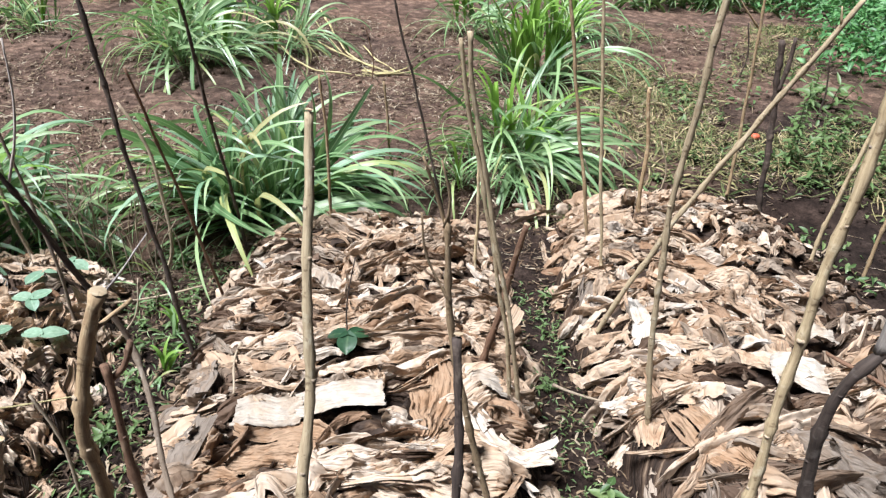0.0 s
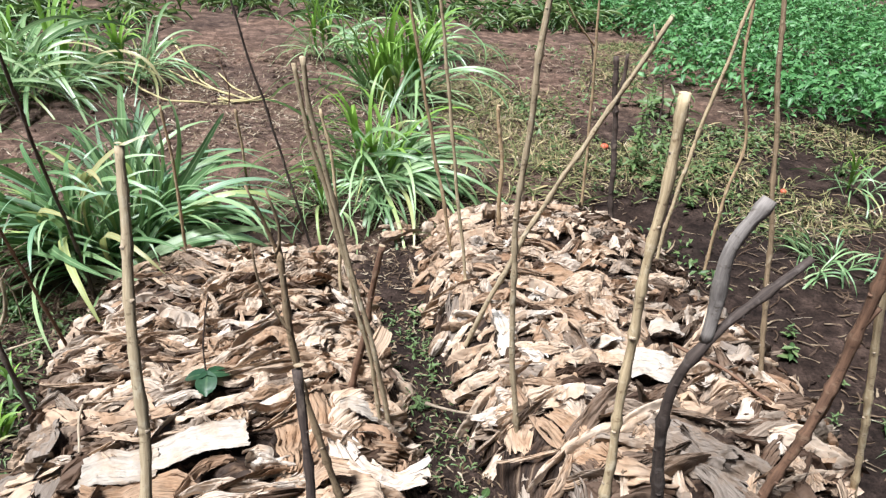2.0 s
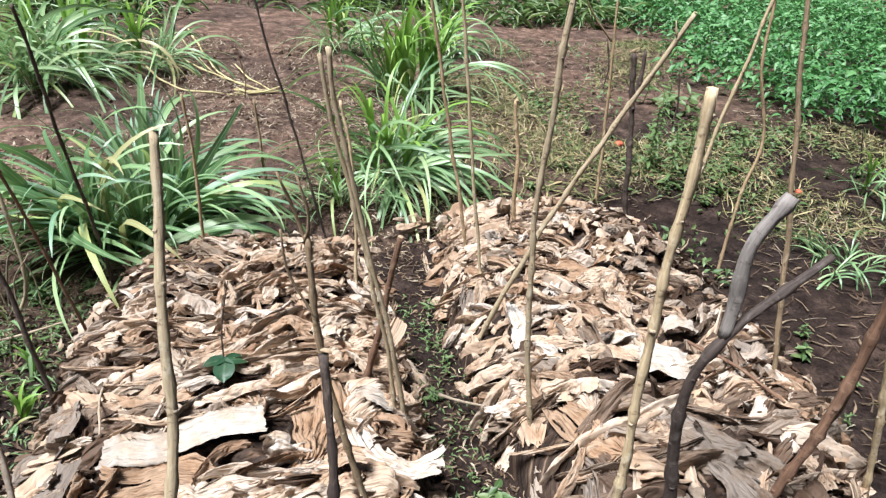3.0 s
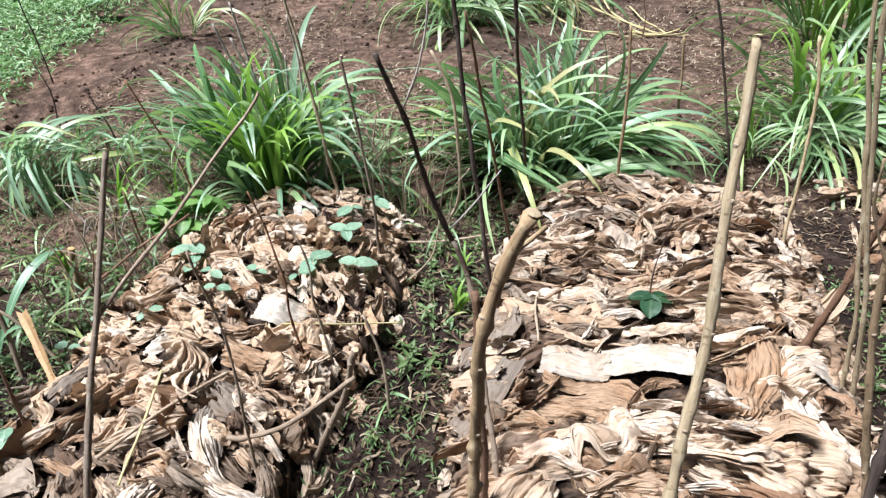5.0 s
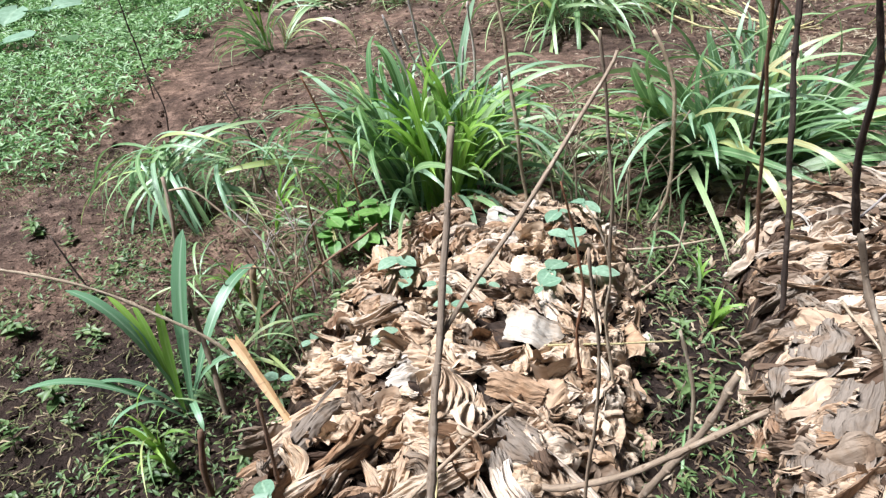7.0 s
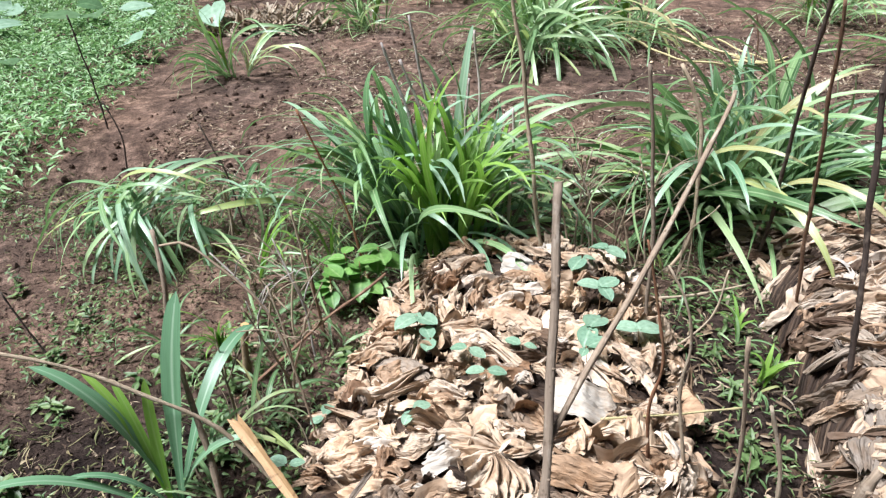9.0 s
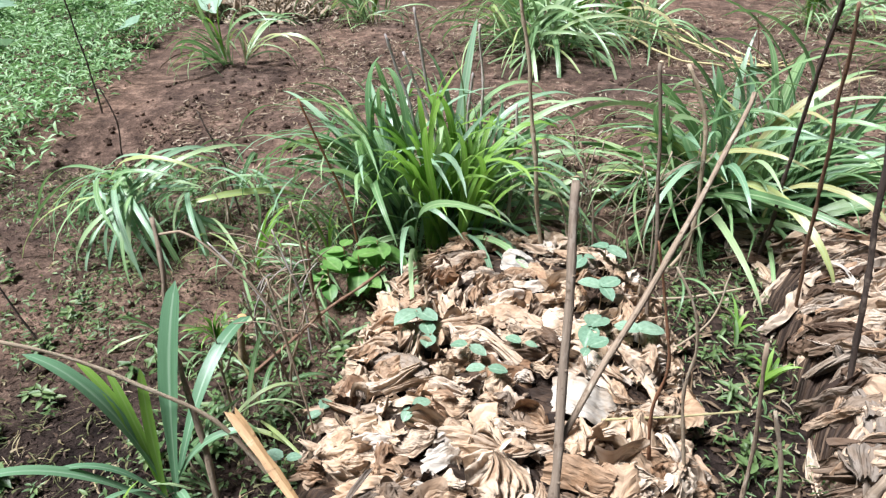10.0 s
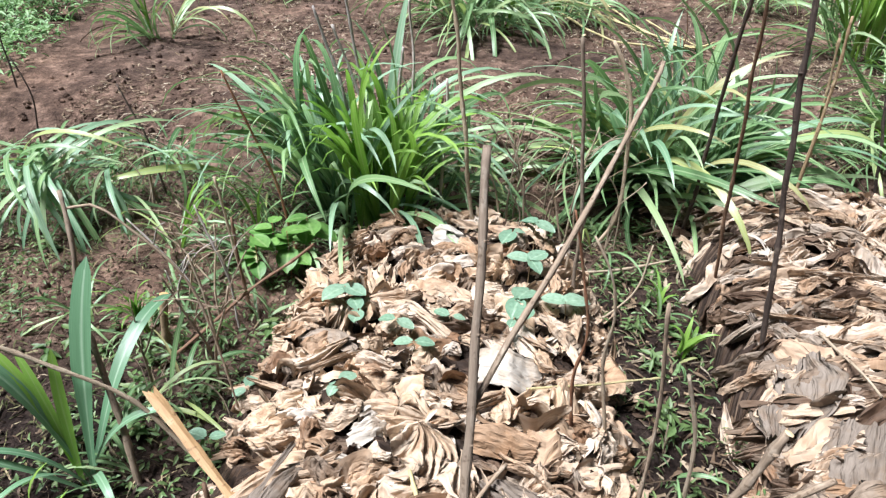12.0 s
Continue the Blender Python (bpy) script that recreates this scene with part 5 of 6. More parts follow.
def tussock(x, y, n, size, radius, label, seed, upright=0.12, droop=0.45, lean=None, lean_amt=0.5, dry=0.05, squash=1.0, group="grass tussocks", splay=(8, 48), hang=False, kinds=None, wide=1.0):
    """A clump of tillers that lean outwards, each with a fan of arching blades; every blade is a part."""
    rg = random.Random(seed)
    ob = thing("grass_tussock", label, "grass", (x, y, soil_h(x, y) - 0.01), group)
    made = 0
    if hang:
        for k in range(5):
            a = 1.3 * k
            v, f, u = tube([(0.03 * math.cos(a), 0.03 * math.sin(a), -0.03), (0.01, 0.0, 0.12), (0.02 * math.sin(a), 0.02 * math.cos(a), 0.25)], 0.006, 0.004, seed * 9 + k, 6, 0.06, 0.006, 0.03)
            child("culm", mesh_of("culm", v, f, DEADSTEM, u), ob, label="dry brown grass culm")
    while made < n:
        az = rg.uniform(0, 360)
        if lean is not None and rg.random() < lean_amt:
            az = lean[rg.randrange(len(lean))] + rg.gauss(0, 18)
        rr = radius * math.sqrt(rg.random())
        a = radians(az + rg.gauss(0, 30))
        young = rg.random() < upright
        tip = rg.uniform(0, 12) if young else rg.uniform(*splay)
        base = pose(rr * math.cos(a), rr * math.sin(a), 0, 0, 0, az) @ pose(0, 0, 0, rg.gauss(0, 8), tip, 0)
        fan = rg.randint(4, 7)
        for k in range(fan):
            t = rg.random()
            if kinds:
                me, s, nm = rg.choice(kinds), size * rg.uniform(0.6, 1.1), "blade"
            elif young:
                me, s, nm = rg.choice(UPRIGHT), size * rg.uniform(0.5, 0.9), "young_blade"
            elif t < dry:
                me, s, nm = rg.choice(DRY), size * rg.uniform(0.4, 0.8), "dry_blade"
            elif hang:
                me, s, nm = rg.choice(HANG), size * rg.uniform(0.6, 1.1), "blade"
            elif t < dry + droop:
                me, s, nm = rg.choice(DROOP), size * rg.uniform(0.35, 1.1), "blade"
            else:
                me, s, nm = rg.choice(BLADES), size * rg.uniform(0.35, 1.1), "blade"
            m = base @ pose(0, 0, (0.2 if hang else 0.0) + 0.035 * k * size, 0, 0, rg.choice((-1, 1)) * rg.uniform(0, 45) + (0 if k % 3 else 120)) @ Matrix.Diagonal((s, wide * max(0.4, s * 0.95), s * squash, 1))
            child(nm, me, ob, m)
            made += 1
    return ob


GREEN_L = "arching green grass tussock with long drooping blades on bare soil"
tussock(-0.76, 2.92, 190, 0.92, 0.15, "wide green grass tussock drooping over the heap's edge", 1, 0.0, 0.7, [190, 178, 166, 8, 352, 24, 205, 335, 100], 0.85, squash=0.72, splay=(10, 54), wide=1.35)
tussock(-0.78, 2.98, 120, 0.95, 0.13, "fresh arching blades in a wide green grass tussock", 29, lean=[170, 185, 150, 10, 350, 30], lean_amt=0.7, splay=(4, 44), kinds=FOUNTAIN, wide=1.3, squash=0.85)
tussock(-0.76, 3.36, 24, 0.62, 0.05, "pale upright tuft of grass behind a wide tussock", 25, splay=(0, 22), kinds=PALE_UP)
tussock(-0.86, 3.0, 95, 1.15, 0.09, "wide green grass tussock spreading its blades sideways", 27, 0.0, 0.25, [160, 168, 176, 15, 5, 350], 0.82, squash=0.75, splay=(24, 52), wide=1.35)
tussock(-2.15, 2.6, 200, 0.88, 0.13, "tall dense green grass tussock fanning out to long drooping tips", 2, lean=[150, 158, 166, 175, 140, 15, 0, 350], lean_amt=0.9, splay=(6, 38), kinds=FOUNTAIN, wide=1.25)
tussock(-2.0, 2.47, 90, 0.7, 0.11, "upright bright green young grass in a tall tussock", 26, splay=(0, 16), kinds=UPRIGHT)
tussock(-1.98, 2.64, 34, 0.72, 0.1, "drooping outer blades of a tall grass tussock", 28, 0.0, 0.7, [20, 0, 340, 200], 0.8, splay=(20, 50))
tussock(0.6, 3.68, 240, 0.95, 0.14, GREEN_L, 3, 0.05, 0.6, [200, 180, 330, 300], 0.45, squash=0.78)
tussock(0.98, 5.3, 200, 1.0, 0.22, "tall green grass tussock with upright blades in the field", 4, 0.34, 0.3)
tussock(-1.85, 5.75, 280, 1.1, 0.3, GREEN_L, 5, 0.08, 0.55)
tussock(-1.2, 6.15, 110, 0.9, 0.2, GREEN_L, 6, 0.1, 0.6)
tussock(-3.3, 2.4, 64, 0.58, 0.05, "small grass tussock with thin drooping blades", 7, 0.0, 0.9, [150, 190, 300, 270, 250], 0.75, hang=True)
tussock(-3.02, 2.52, 36, 0.5, 0.04, "small grass tussock with thin drooping blades", 8, 0.0, 0.85, [10, 30, 200], 0.6, hang=True)
tussock(-1.74, 2.92, 80, 0.7, 0.12, GREEN_L, 9, 0.1, 0.6)
tussock(-4.15, 4.95, 60, 0.85, 0.1, "sparse grass tussock with upright young blades", 10, 0.2, 0.5, [170, 0], 0.5)
tussock(-3.55, 6.6, 80, 0.8, 0.15, GREEN_L, 11, 0.15, 0.5)
tussock(0.62, 6.9, 120, 0.85, 0.22, GREEN_L, 12, 0.08, 0.6)
tussock(1.6, 6.9, 100, 0.9, 0.22, GREEN_L, 13, 0.1, 0.6)
tussock(-3.2, 8.2, 110, 0.9, 0.3, GREEN_L, 14, 0.1, 0.6)
tussock(0.25, 3.35, 45, 0.5, 0.08, "small grass tussock at the furrow's edge", 15, 0.1, 0.6, [200, 330], 0.4)
tussock(2.85, 2.35, 80, 0.36, 0.2, "low tuft of green grass on dark soil", 16, 0.05, 0.6)
tussock(3.1, 2.0, 40, 0.34, 0.12, "low tuft of green grass on dark soil", 17, 0.05, 0.6)
tussock(3.75, 3.25, 36, 0.5, 0.1, "low tuft of green grass on dark soil", 18, 0.1, 0.7)
tussock(2.2, 1.05, 26, 0.34, 0.08, "low tuft of green grass beside the heap", 19, 0.1, 0.7)
tussock(-0.95, 1.80, 16, 0.2, 0.03, "small bright tuft of grass between the heaps", 20, 0.35, 0.4, group="small grass tufts")
tussock(-0.98, 2.02, 12, 0.18, 0.03, "small bright tuft of grass between the heaps", 21, 0.3, 0.4, group="small grass tufts")
tussock(-2.62, 1.72, 22, 0.34, 0.06, "small thin tuft of grass in the weeds", 22, 0.1, 0.7, group="small grass tufts")
tussock(-2.40, 2.25, 40, 0.5, 0.08, "thin drooping grass in the weeds", 23, 0.05, 0.75, group="small grass tufts")
tussock(-2.75, 2.15, 26, 0.5, 0.05, "thin drooping grass in the weeds", 24, 0.05, 0.75, [20, 0, 200], 0.6, group="small grass tufts")


for k, (x, y, n) in enumerate([(-2.42, 1.45, 22), (-2.3, 1.75, 24), (-2.55, 1.95, 26), (-2.5, 1.3, 18), (-2.85, 1.75, 18), (-2.35, 1.1, 14), (-2.2, 2.35, 20), (-1.15, 2.35, 18), (-1.0, 1.35, 12)]):
    tussock(x, y, n, 0.34, 0.06, "wispy half-dry grass among the weeds", 200 + k, 0.0, 0.25, dry=0.6, group="wispy grass", splay=(0, 40))


def broad_plant():
    """The young broad-bladed grass plant at the bed's edge."""
    ob = thing("broad_grass_plant", "young broad-bladed blue-green grass plant in dark soil", "grass plant", (-2.47, 1.10, soil_h(-2.47, 1.10)))
    for k, (az, start, bend, s, w) in enumerate([(75, 79, 20, 0.60, 0.052), (188, 74, 66, 0.56, 0.046), (81, 56, 74, 0.56, 0.034), (172, 78, 60, 0.46, 0.026), (110, 84, 14, 0.40, 0.024), (212, 52, 70, 0.5, 0.034), (200, 62, 90, 0.36, 0.02), (320, 60, 110, 0.3, 0.018), (250, 60, 100, 0.3, 0.018), (30, 66, 80, 0.34, 0.02), (140, 78, 40, 0.4, 0.02)]):
        me = blade_mesh("broad_blade", start, bend, 0.54 * w / s, GRASS_YOUNG if k in (3, 4, 10) else GRASS_BLUE, 800 + k, n=20, tip=9.0, twist=0.25, power=2.6, neck=0.55)
        child("broad_blade", me, ob, pose(0.012 * math.cos(k), 0.012 * math.sin(k), 0, 0, 0, az) @ Matrix.Scale(s, 4))


broad_plant()
tussock(-2.36, 0.90, 14, 0.36, 0.03, "thin tuft of grass beside the leaf heap", 26, 0.15, 0.5, group="small grass tufts", splay=(4, 30))


# ---- broad-leaved weeds and seedlings ----
def leaf_geo(length, width, seed, notch=0.0, cup=0.15, n=7):
    """A broad leaf along +x from the origin: verts, faces, uvs."""
    rg = random.Random(seed)
    droop = rg.uniform(0.1, 0.45)
    verts, uvs, faces = [], [], []
    for i in range(n):
        s = i / (n - 1)
        w = width * math.sin(math.pi * min(1.0, s ** 0.75 * 0.97 + 0.02)) ** (0.8 if notch == 0 else 0.6) * 0.5
        x = length * s - (notch * length * (1 - s) ** 4)
        for k in (-1, -0.5, 0, 0.5, 1):
            back = notch * length * abs(k) * (1 - s) ** 3
            verts.append((x - back, k * w, cup * width * k * k * 0.7 - droop * length * s * s + 0.02 * length * math.sin(9 * s + 5 * k)))
            uvs.append((s, 0.5 + 0.5 * k))
        if i:
            o = (i - 1) * 5
            faces += [(o + j, o + 5 + j, o + 6 + j, o + 1 + j) for j in range(4)]
    return verts, faces, uvs


def moved(geo, m):
    v, f, u = geo
    return [m @ Vector(p) for p in v], f, u


HEARTS = [leaf_geo(0.072, 0.076, 900 + k, 0.22, 0.12) for k in range(5)]


def seedling(x, y, leaves, label, mat=SEEDLEAF, height=0.07, size=1.0, seed=0, name="seedling", stem=BARK_TAN, base=None, group="seedlings"):
    rg = random.Random(seed)
    z = top_h(x, y) - 0.01 if base is None else base
    ob = thing(name, label, "seedling" if name == "seedling" else "plant", (x, y, z), group)
    v, f, u = tube([(0, 0, -0.03), (0.004, 0, height * 0.5), (0, 0.004, height)], 0.0028 * size, 0.002 * size, seed, 6, 0.05, 0.003, 0.02)
    child("stem", mesh_of("stem", v, f, stem, u), ob)
    for k in range(leaves):
        az = 97 * seed + 360 * k / leaves + rg.uniform(-40, 40)
        zz = height * (1 - 0.6 * k / max(1, leaves)) if leaves > 3 else height
        me = mesh_of("leaf", *[HEARTS[(k + seed) % 5][i] for i in (0, 1)], mat, HEARTS[(k + seed) % 5][2])
        s = size * rg.uniform(0.65, 1.3)
        child("leaf", me, ob, pose(0.018 * math.cos(radians(az)), 0.018 * math.sin(radians(az)), zz, 0, rg.uniform(-12, 8), az) @ Matrix.Scale(s, 4))
    return ob


SEED_L = "small seedling with round pale green leaves in the leaf heap"
for k, (x, y, n, s) in enumerate([(-1.31, 1.75, 2, 0.95), (-1.45, 1.70, 2, 0.95), (-1.96, 1.68, 2, 0.75), (-1.90, 1.60, 2, 0.7), (-1.72, 1.46, 2, 0.85), (-1.40, 2.22, 2, 0.85), (-1.48, 2.14, 2, 0.8), (-1.42, 1.93, 3, 0.95), (-1.46, 1.59, 2, 0.6), (-1.64, 1.60, 2, 0.65), (-1.88, 1.29, 2, 0.5), (-1.78, 1.53, 2, 0.6), (-2.14, 1.34, 2, 0.7), (-2.2, 1.2, 2, 0.6), (-1.95, 0.72, 2, 0.9)]):
    seedling(x, y, n, SEED_L, seed=k, size=0.85 * s, height=0.085 + 0.012 * (k % 3))
for k, (x, y, s) in enumerate([(-2.26, 2.05, 1.0), (-2.33, 2.10, 0.9), (-2.22, 2.16, 1.05), (-2.36, 2.0, 0.8)]):
    seedling(x, y, 8, "leafy lime-green young plant beside the leaf heap", LIMELEAF, 0.2, s, 30 + k, "leafy_plant", REDSTEM, 0.0, "lime-green plants")
plant = seedling(-0.24, 1.69, 3, "young plant with dark leaves and a bare stem", DARKLEAF, 0.075, 0.95, 50, "dark_leaved_plant", BARK_DARK, group="")
v, f, u = tube([(0.0, 0.01, 0.0), (-0.005, 0.02, 0.14), (0.012, 0.03, 0.26), (0.03, 0.035, 0.36)], 0.0035, 0.002, 51, 6, 0.04, 0.006, 0.02)
child("bare_stem", mesh_of("bare_stem", v, f, BARK_DARK, u), plant, label="thin dark leafless stem")


def weed_geo(seed, height, leaves, leaf_len, ratio=0.5):
    rg = random.Random(seed)
    bits = [tube([(0, 0, -0.02), (0.01, 0.005, height * 0.5), (0.015, -0.005, height)], 0.0022, 0.0012, seed, 4, 0.03, 0.002, 0.03)]
    for k in range(leaves):
        t = (k + 0.5) / leaves
        az = k * 137.5 + rg.uniform(-30, 30)
        s = leaf_len * rg.uniform(0.7, 1.2) * (1.15 - 0.5 * t)
        g = leaf_geo(s, s * ratio, seed * 31 + k, 0.0, 0.2, 5)
        bits.append(moved(g, pose(0.012 * t, 0, height * (0.15 + 0.85 * t), 0, rg.uniform(-35, 10), az)))
    return join_parts(bits)


WEED_LEAVES = [mesh_of("leaf", *leaf_geo(0.05, 0.05 * (0.24 + 0.07 * k), 950 + k, 0.0, 0.2, 5)[:2], WEED, leaf_geo(0.05, 0.05 * (0.24 + 0.07 * k), 950 + k, 0.0, 0.2, 5)[2]) for k in range(4)]
WEED_STEMS = [mesh_of("stem", *tube([(0, 0, -0.02), (0.008, 0.004, 0.05), (0.012, -0.004, 0.1)], 0.0022, 0.0012, 960 + k, 5, 0.03, 0.003, 0.02)[:2], WEED, tube([(0, 0, -0.02), (0.008, 0.004, 0.05), (0.012, -0.004, 0.1)], 0.0022, 0.0012, 960 + k, 5, 0.03, 0.003, 0.02)[2]) for k in range(3)]
WEED_GEO = [weed_geo(k + 1, 0.05 + 0.02 * (k % 4), 8 + 2 * (k % 4), 0.04 + 0.008 * (k % 3), 0.34 + 0.1 * (k % 3)) for k in range(8)]


def weeds(cx, cy, rx, ry, n, seed, label="small green broad-leaved weed on bare soil", lo=0.6, hi=1.3):
    """Single weeds, each with its stem and leaves as parts."""
    rg = random.Random(seed)
    for k in range(n):
        x, y = cx + rg.gauss(0, rx), cy + rg.gauss(0, ry)
        if mound_h(x, y) > 0.05:
            continue
        s = rg.uniform(lo, hi)
        ob = thing("weed", label, "weed", (x, y, soil_h(x, y)), "small weeds")
        ob.matrix_basis = pose(x, y, soil_h(x, y), rg.gauss(0, 10), rg.gauss(0, 10), rg.uniform(0, 360)) @ Matrix.Scale(s, 4)
        child("stem", rg.choice(WEED_STEMS), ob)
        m = rg.randint(7, 10)
        for i in range(m):
            t = (i + 0.6) / m
            child("leaf", rg.choice(WEED_LEAVES), ob, pose(0.012 * t, 0, 0.1 * t, 0, rg.uniform(-35, 15), i * 137.5 + rg.uniform(-25, 25)) @ Matrix.Scale(rg.uniform(0.8, 1.25) * (1.15 - 0.4 * t), 4))


def low_weeds(spots, label, seed, lo=0.5, hi=1.1):
    """Low weeds that run into one another, in one mesh. spots: (x, y, spread x, spread y, number)."""
    rg = random.Random(seed)
    V, Fs, U = [], [], []
    for cx, cy, rx, ry, n in spots:
        for k in range(n):
            x, y = cx + rg.gauss(0, rx), cy + rg.gauss(0, ry)
            if mound_h(x, y) > 0.05:
                continue
            m = pose(x, y, soil_h(x, y), rg.gauss(0, 8), rg.gauss(0, 8), rg.uniform(0, 360)) @ Matrix.Scale(rg.uniform(lo, hi), 4)
            v, f, u = moved(rg.choice(WEED_GEO), m)
            o = len(V)
            V += v
            Fs += [tuple(i + o for i in q) for q in f]
            U += u
    tagged(new("low_weeds", mesh_of("low_weeds", V, Fs, WEED, U)), label, "weeds", kind="stuff")


weeds(-1.03, 1.55, 0.07, 0.25, 14, 1, "small feathery green weed between the leaf heaps", 0.45, 0.95)
weeds(-1.05, 2.1, 0.1, 0.18, 14, 2, "small green weed between the leaf heaps", 0.45, 0.9)
weeds(0.52, 1.75, 0.05, 0.3, 14, 3, "small green weed between the leaf heaps", 0.35, 0.75)
for k, (x, y, h) in enumerate([(2.33, 3.4, 0.42), (2.28, 3.6, 0.5), (2.52, 3.55, 0.46), (2.4, 3.75, 0.52), (2.86, 3.55, 0.24), (3.1, 3.8, 0.26), (2.62, 3.3, 0.2)]):
    ob = thing("tall_weed", "upright green weed with whorls of narrow leaves", "weed", (x, y, soil_h(x, y)), "tall weeds")
    rg = random.Random(400 + k)
    v, f, u = tube([(0, 0, -0.03), (0.01, 0.0, h * 0.5), (rg.uniform(-0.04, 0.04), 0.01, h)], 0.004, 0.002, 410 + k, 6, 0.05, 0.004, 0.03)
    child("stem", mesh_of("stem", v, f, WEED, u), ob)
    n = int(h * 90)
    for i in range(n):
        s = (i + 1) / n
        child("leaf", WEED_LEAVES[i % 2], ob, pose(0.01 * s, 0, h * s, 0, rg.uniform(-30, 10), i * 137.5 + rg.uniform(-20, 20)) @ Matrix.Scale(1.9 - 0.9 * s, 4))
weeds(2.75, 4.1, 0.12, 0.3, 6, 10, "taller green weed in the field", 1.2, 2.0)
weeds(3.2, 5.0, 0.15, 0.3, 8, 11, "taller green weed in the field", 1.4, 2.6)
weeds(-2.5, 1.5, 0.2, 0.3, 6, 12)
low_weeds([(-2.75, 1.1, 0.3, 0.25, 14), (-2.45, 1.65, 0.16, 0.28, 14), (-3.5, 1.9, 0.4, 0.28, 16), (-3.1, 1.3, 0.35, 0.28, 14), (-2.6, 0.75, 0.3, 0.2, 16), (-1.35, 2.7, 0.3, 0.12, 24)], "low green weeds on dark soil beside the heap", 31)
low_weeds([(2.7, 3.6, 0.45, 0.35, 26), (3.6, 3.9, 0.45, 0.35, 34), (2.1, 1.4, 0.14, 0.35, 14), (0.6, 3.6, 0.5, 0.2, 14), (0.52, 1.2, 0.04, 0.25, 4), (-1.0, 1.2, 0.06, 0.3, 4)], "low green weeds on bare soil", 32)


# ---- low growth and litter that nobody could count ----
def leaf_field(name, spots, mat, label, category, size, ratio, seed, hmax):
    """Many small leaves of a low crop or weed patch in one mesh. spots: (x, y) places."""
    rg = random.Random(seed)
    V, Fs, U = [], [], []
    for x, y in spots:
        s = size * rg.uniform(0.6, 1.35)
        z = soil_h(x, y) + hmax * rg.random() ** 0.7 * (0.65 + 0.6 * noise.noise(Vector((x * 1.7, y * 1.7, seed))))
        m = pose(x, y, max(z, 0.02), rg.gauss(0, 25), rg.uniform(-30, 45), rg.uniform(0, 360))
        w = s * ratio * 0.5
        pts = [(0, 0, 0), (0.35 * s, -w, 0.14 * s), (0.4 * s, 0, 0.05 * s), (0.35 * s, w, 0.14 * s), (0.75 * s, -0.65 * w, 0.06 * s), (0.78 * s, 0, -0.03 * s), (0.75 * s, 0.65 * w, 0.06 * s), (s, 0, -0.12 * s)]
        uv = [(0, 0.5), (0.35, 0), (0.4, 0.5), (0.35, 1), (0.75, 0.15), (0.78, 0.5), (0.75, 0.85), (1, 0.5)]
        o = len(V)
        V += [m @ Vector(p) for p in pts]
        U += uv
        Fs += [(o, o + 1, o + 2), (o, o + 2, o + 3), (o + 1, o + 4, o + 5, o + 2), (o + 2, o + 5, o + 6, o + 3), (o + 4, o + 7, o + 5), (o + 5, o + 7, o + 6)]
    ob = new(name, mesh_of(name, V, Fs, mat, U))
    return tagged(ob, label, category, kind="stuff")


def scatter(n, seed, box, keep):
    rg = random.Random(seed)
    out = []
    while len(out) < n:
        x, y = rg.uniform(box[0], box[1]), rg.uniform(box[2], box[3])
        if rg.random() < keep(x, y):
            out.append((x, y))
    return out


def right_crop(x, y):
    edge = 3.9 + 0.25 * math.sin(y * 1.9) + 0.12 * math.sin(y * 5.1) + max(0, 4.2 - y) * 0.7 + max(0, y - 6.2) * 0.15
    return 1.0 if x > edge + 0.3 else (0.35 if x > edge else 0.0)


def left_weeds(x, y):
    edge = -4.55 - 0.2 * math.sin(y * 1.6) - max(0, y - 4.6) * 0.5
    return 1.0 if x < edge - 0.25 else (0.4 if x < edge else 0.0)


def thin_out(x, y):
    """Weeds and litter peter out on the trodden ground in front of the beds."""
    return max(0.0, min(1.0, (y + 0.25 + 0.5 * noise.noise(Vector((x * 2.2, y * 2.2, 1)))) / 0.75))


def sparse(x, y):
    if mound_h(x, y) > 0.01:
        return 0.0
    return max(0.0, noise.noise(Vector((x * 1.3, y * 1.3, 5))) + 0.05) * 1.6


leaf_field("leafy_crop", scatter(27000, 61, (3.6, 9.5, 3.4, 11.5), right_crop), CROP, "dense bright green leafy crop growing knee-high", "crop", 0.088, 0.42, 61, 0.5)
leaf_field("weed_patch", scatter(44000, 62, (-9.5, -4.2, 2.2, 9.5), left_weeds), FIELDWEED, "dense patch of low green weeds at the field's edge", "weeds", 0.064, 0.27, 62, 0.26)
leaf_field("ground_weeds", scatter(9600, 63, (-4.8, -2.15, -0.5, 3.2), lambda x, y: thin_out(x, y) * (sparse(x, y) + (0.5 if x > -2.7 else 0.0))), WEED, "scattered tiny green weeds on bare soil", "weeds", 0.024, 0.36, 63, 0.055)
leaf_field("ground_weeds", scatter(1500, 64, (1.9, 5.0, 2.2, 7.5), sparse), WEED, "scattered tiny green weeds on bare soil", "weeds", 0.05, 0.4, 64, 0.07)
leaf_field("ground_weeds", scatter(900, 65, (-1.2, -0.8, 0.7, 2.7), lambda x, y: 0.8 if mound_h(x, y) < 0.01 else 0), WEED, "tiny green weeds between the leaf heaps", "weeds", 0.03, 0.2, 65, 0.07)
leaf_field("ground_weeds", scatter(420, 66, (0.42, 0.62, 0.7, 2.4), lambda x, y: 0.8 if mound_h(x, y) < 0.02 else 0), WEED, "tiny green weeds between the leaf heaps", "weeds", 0.024, 0.25, 66, 0.04)
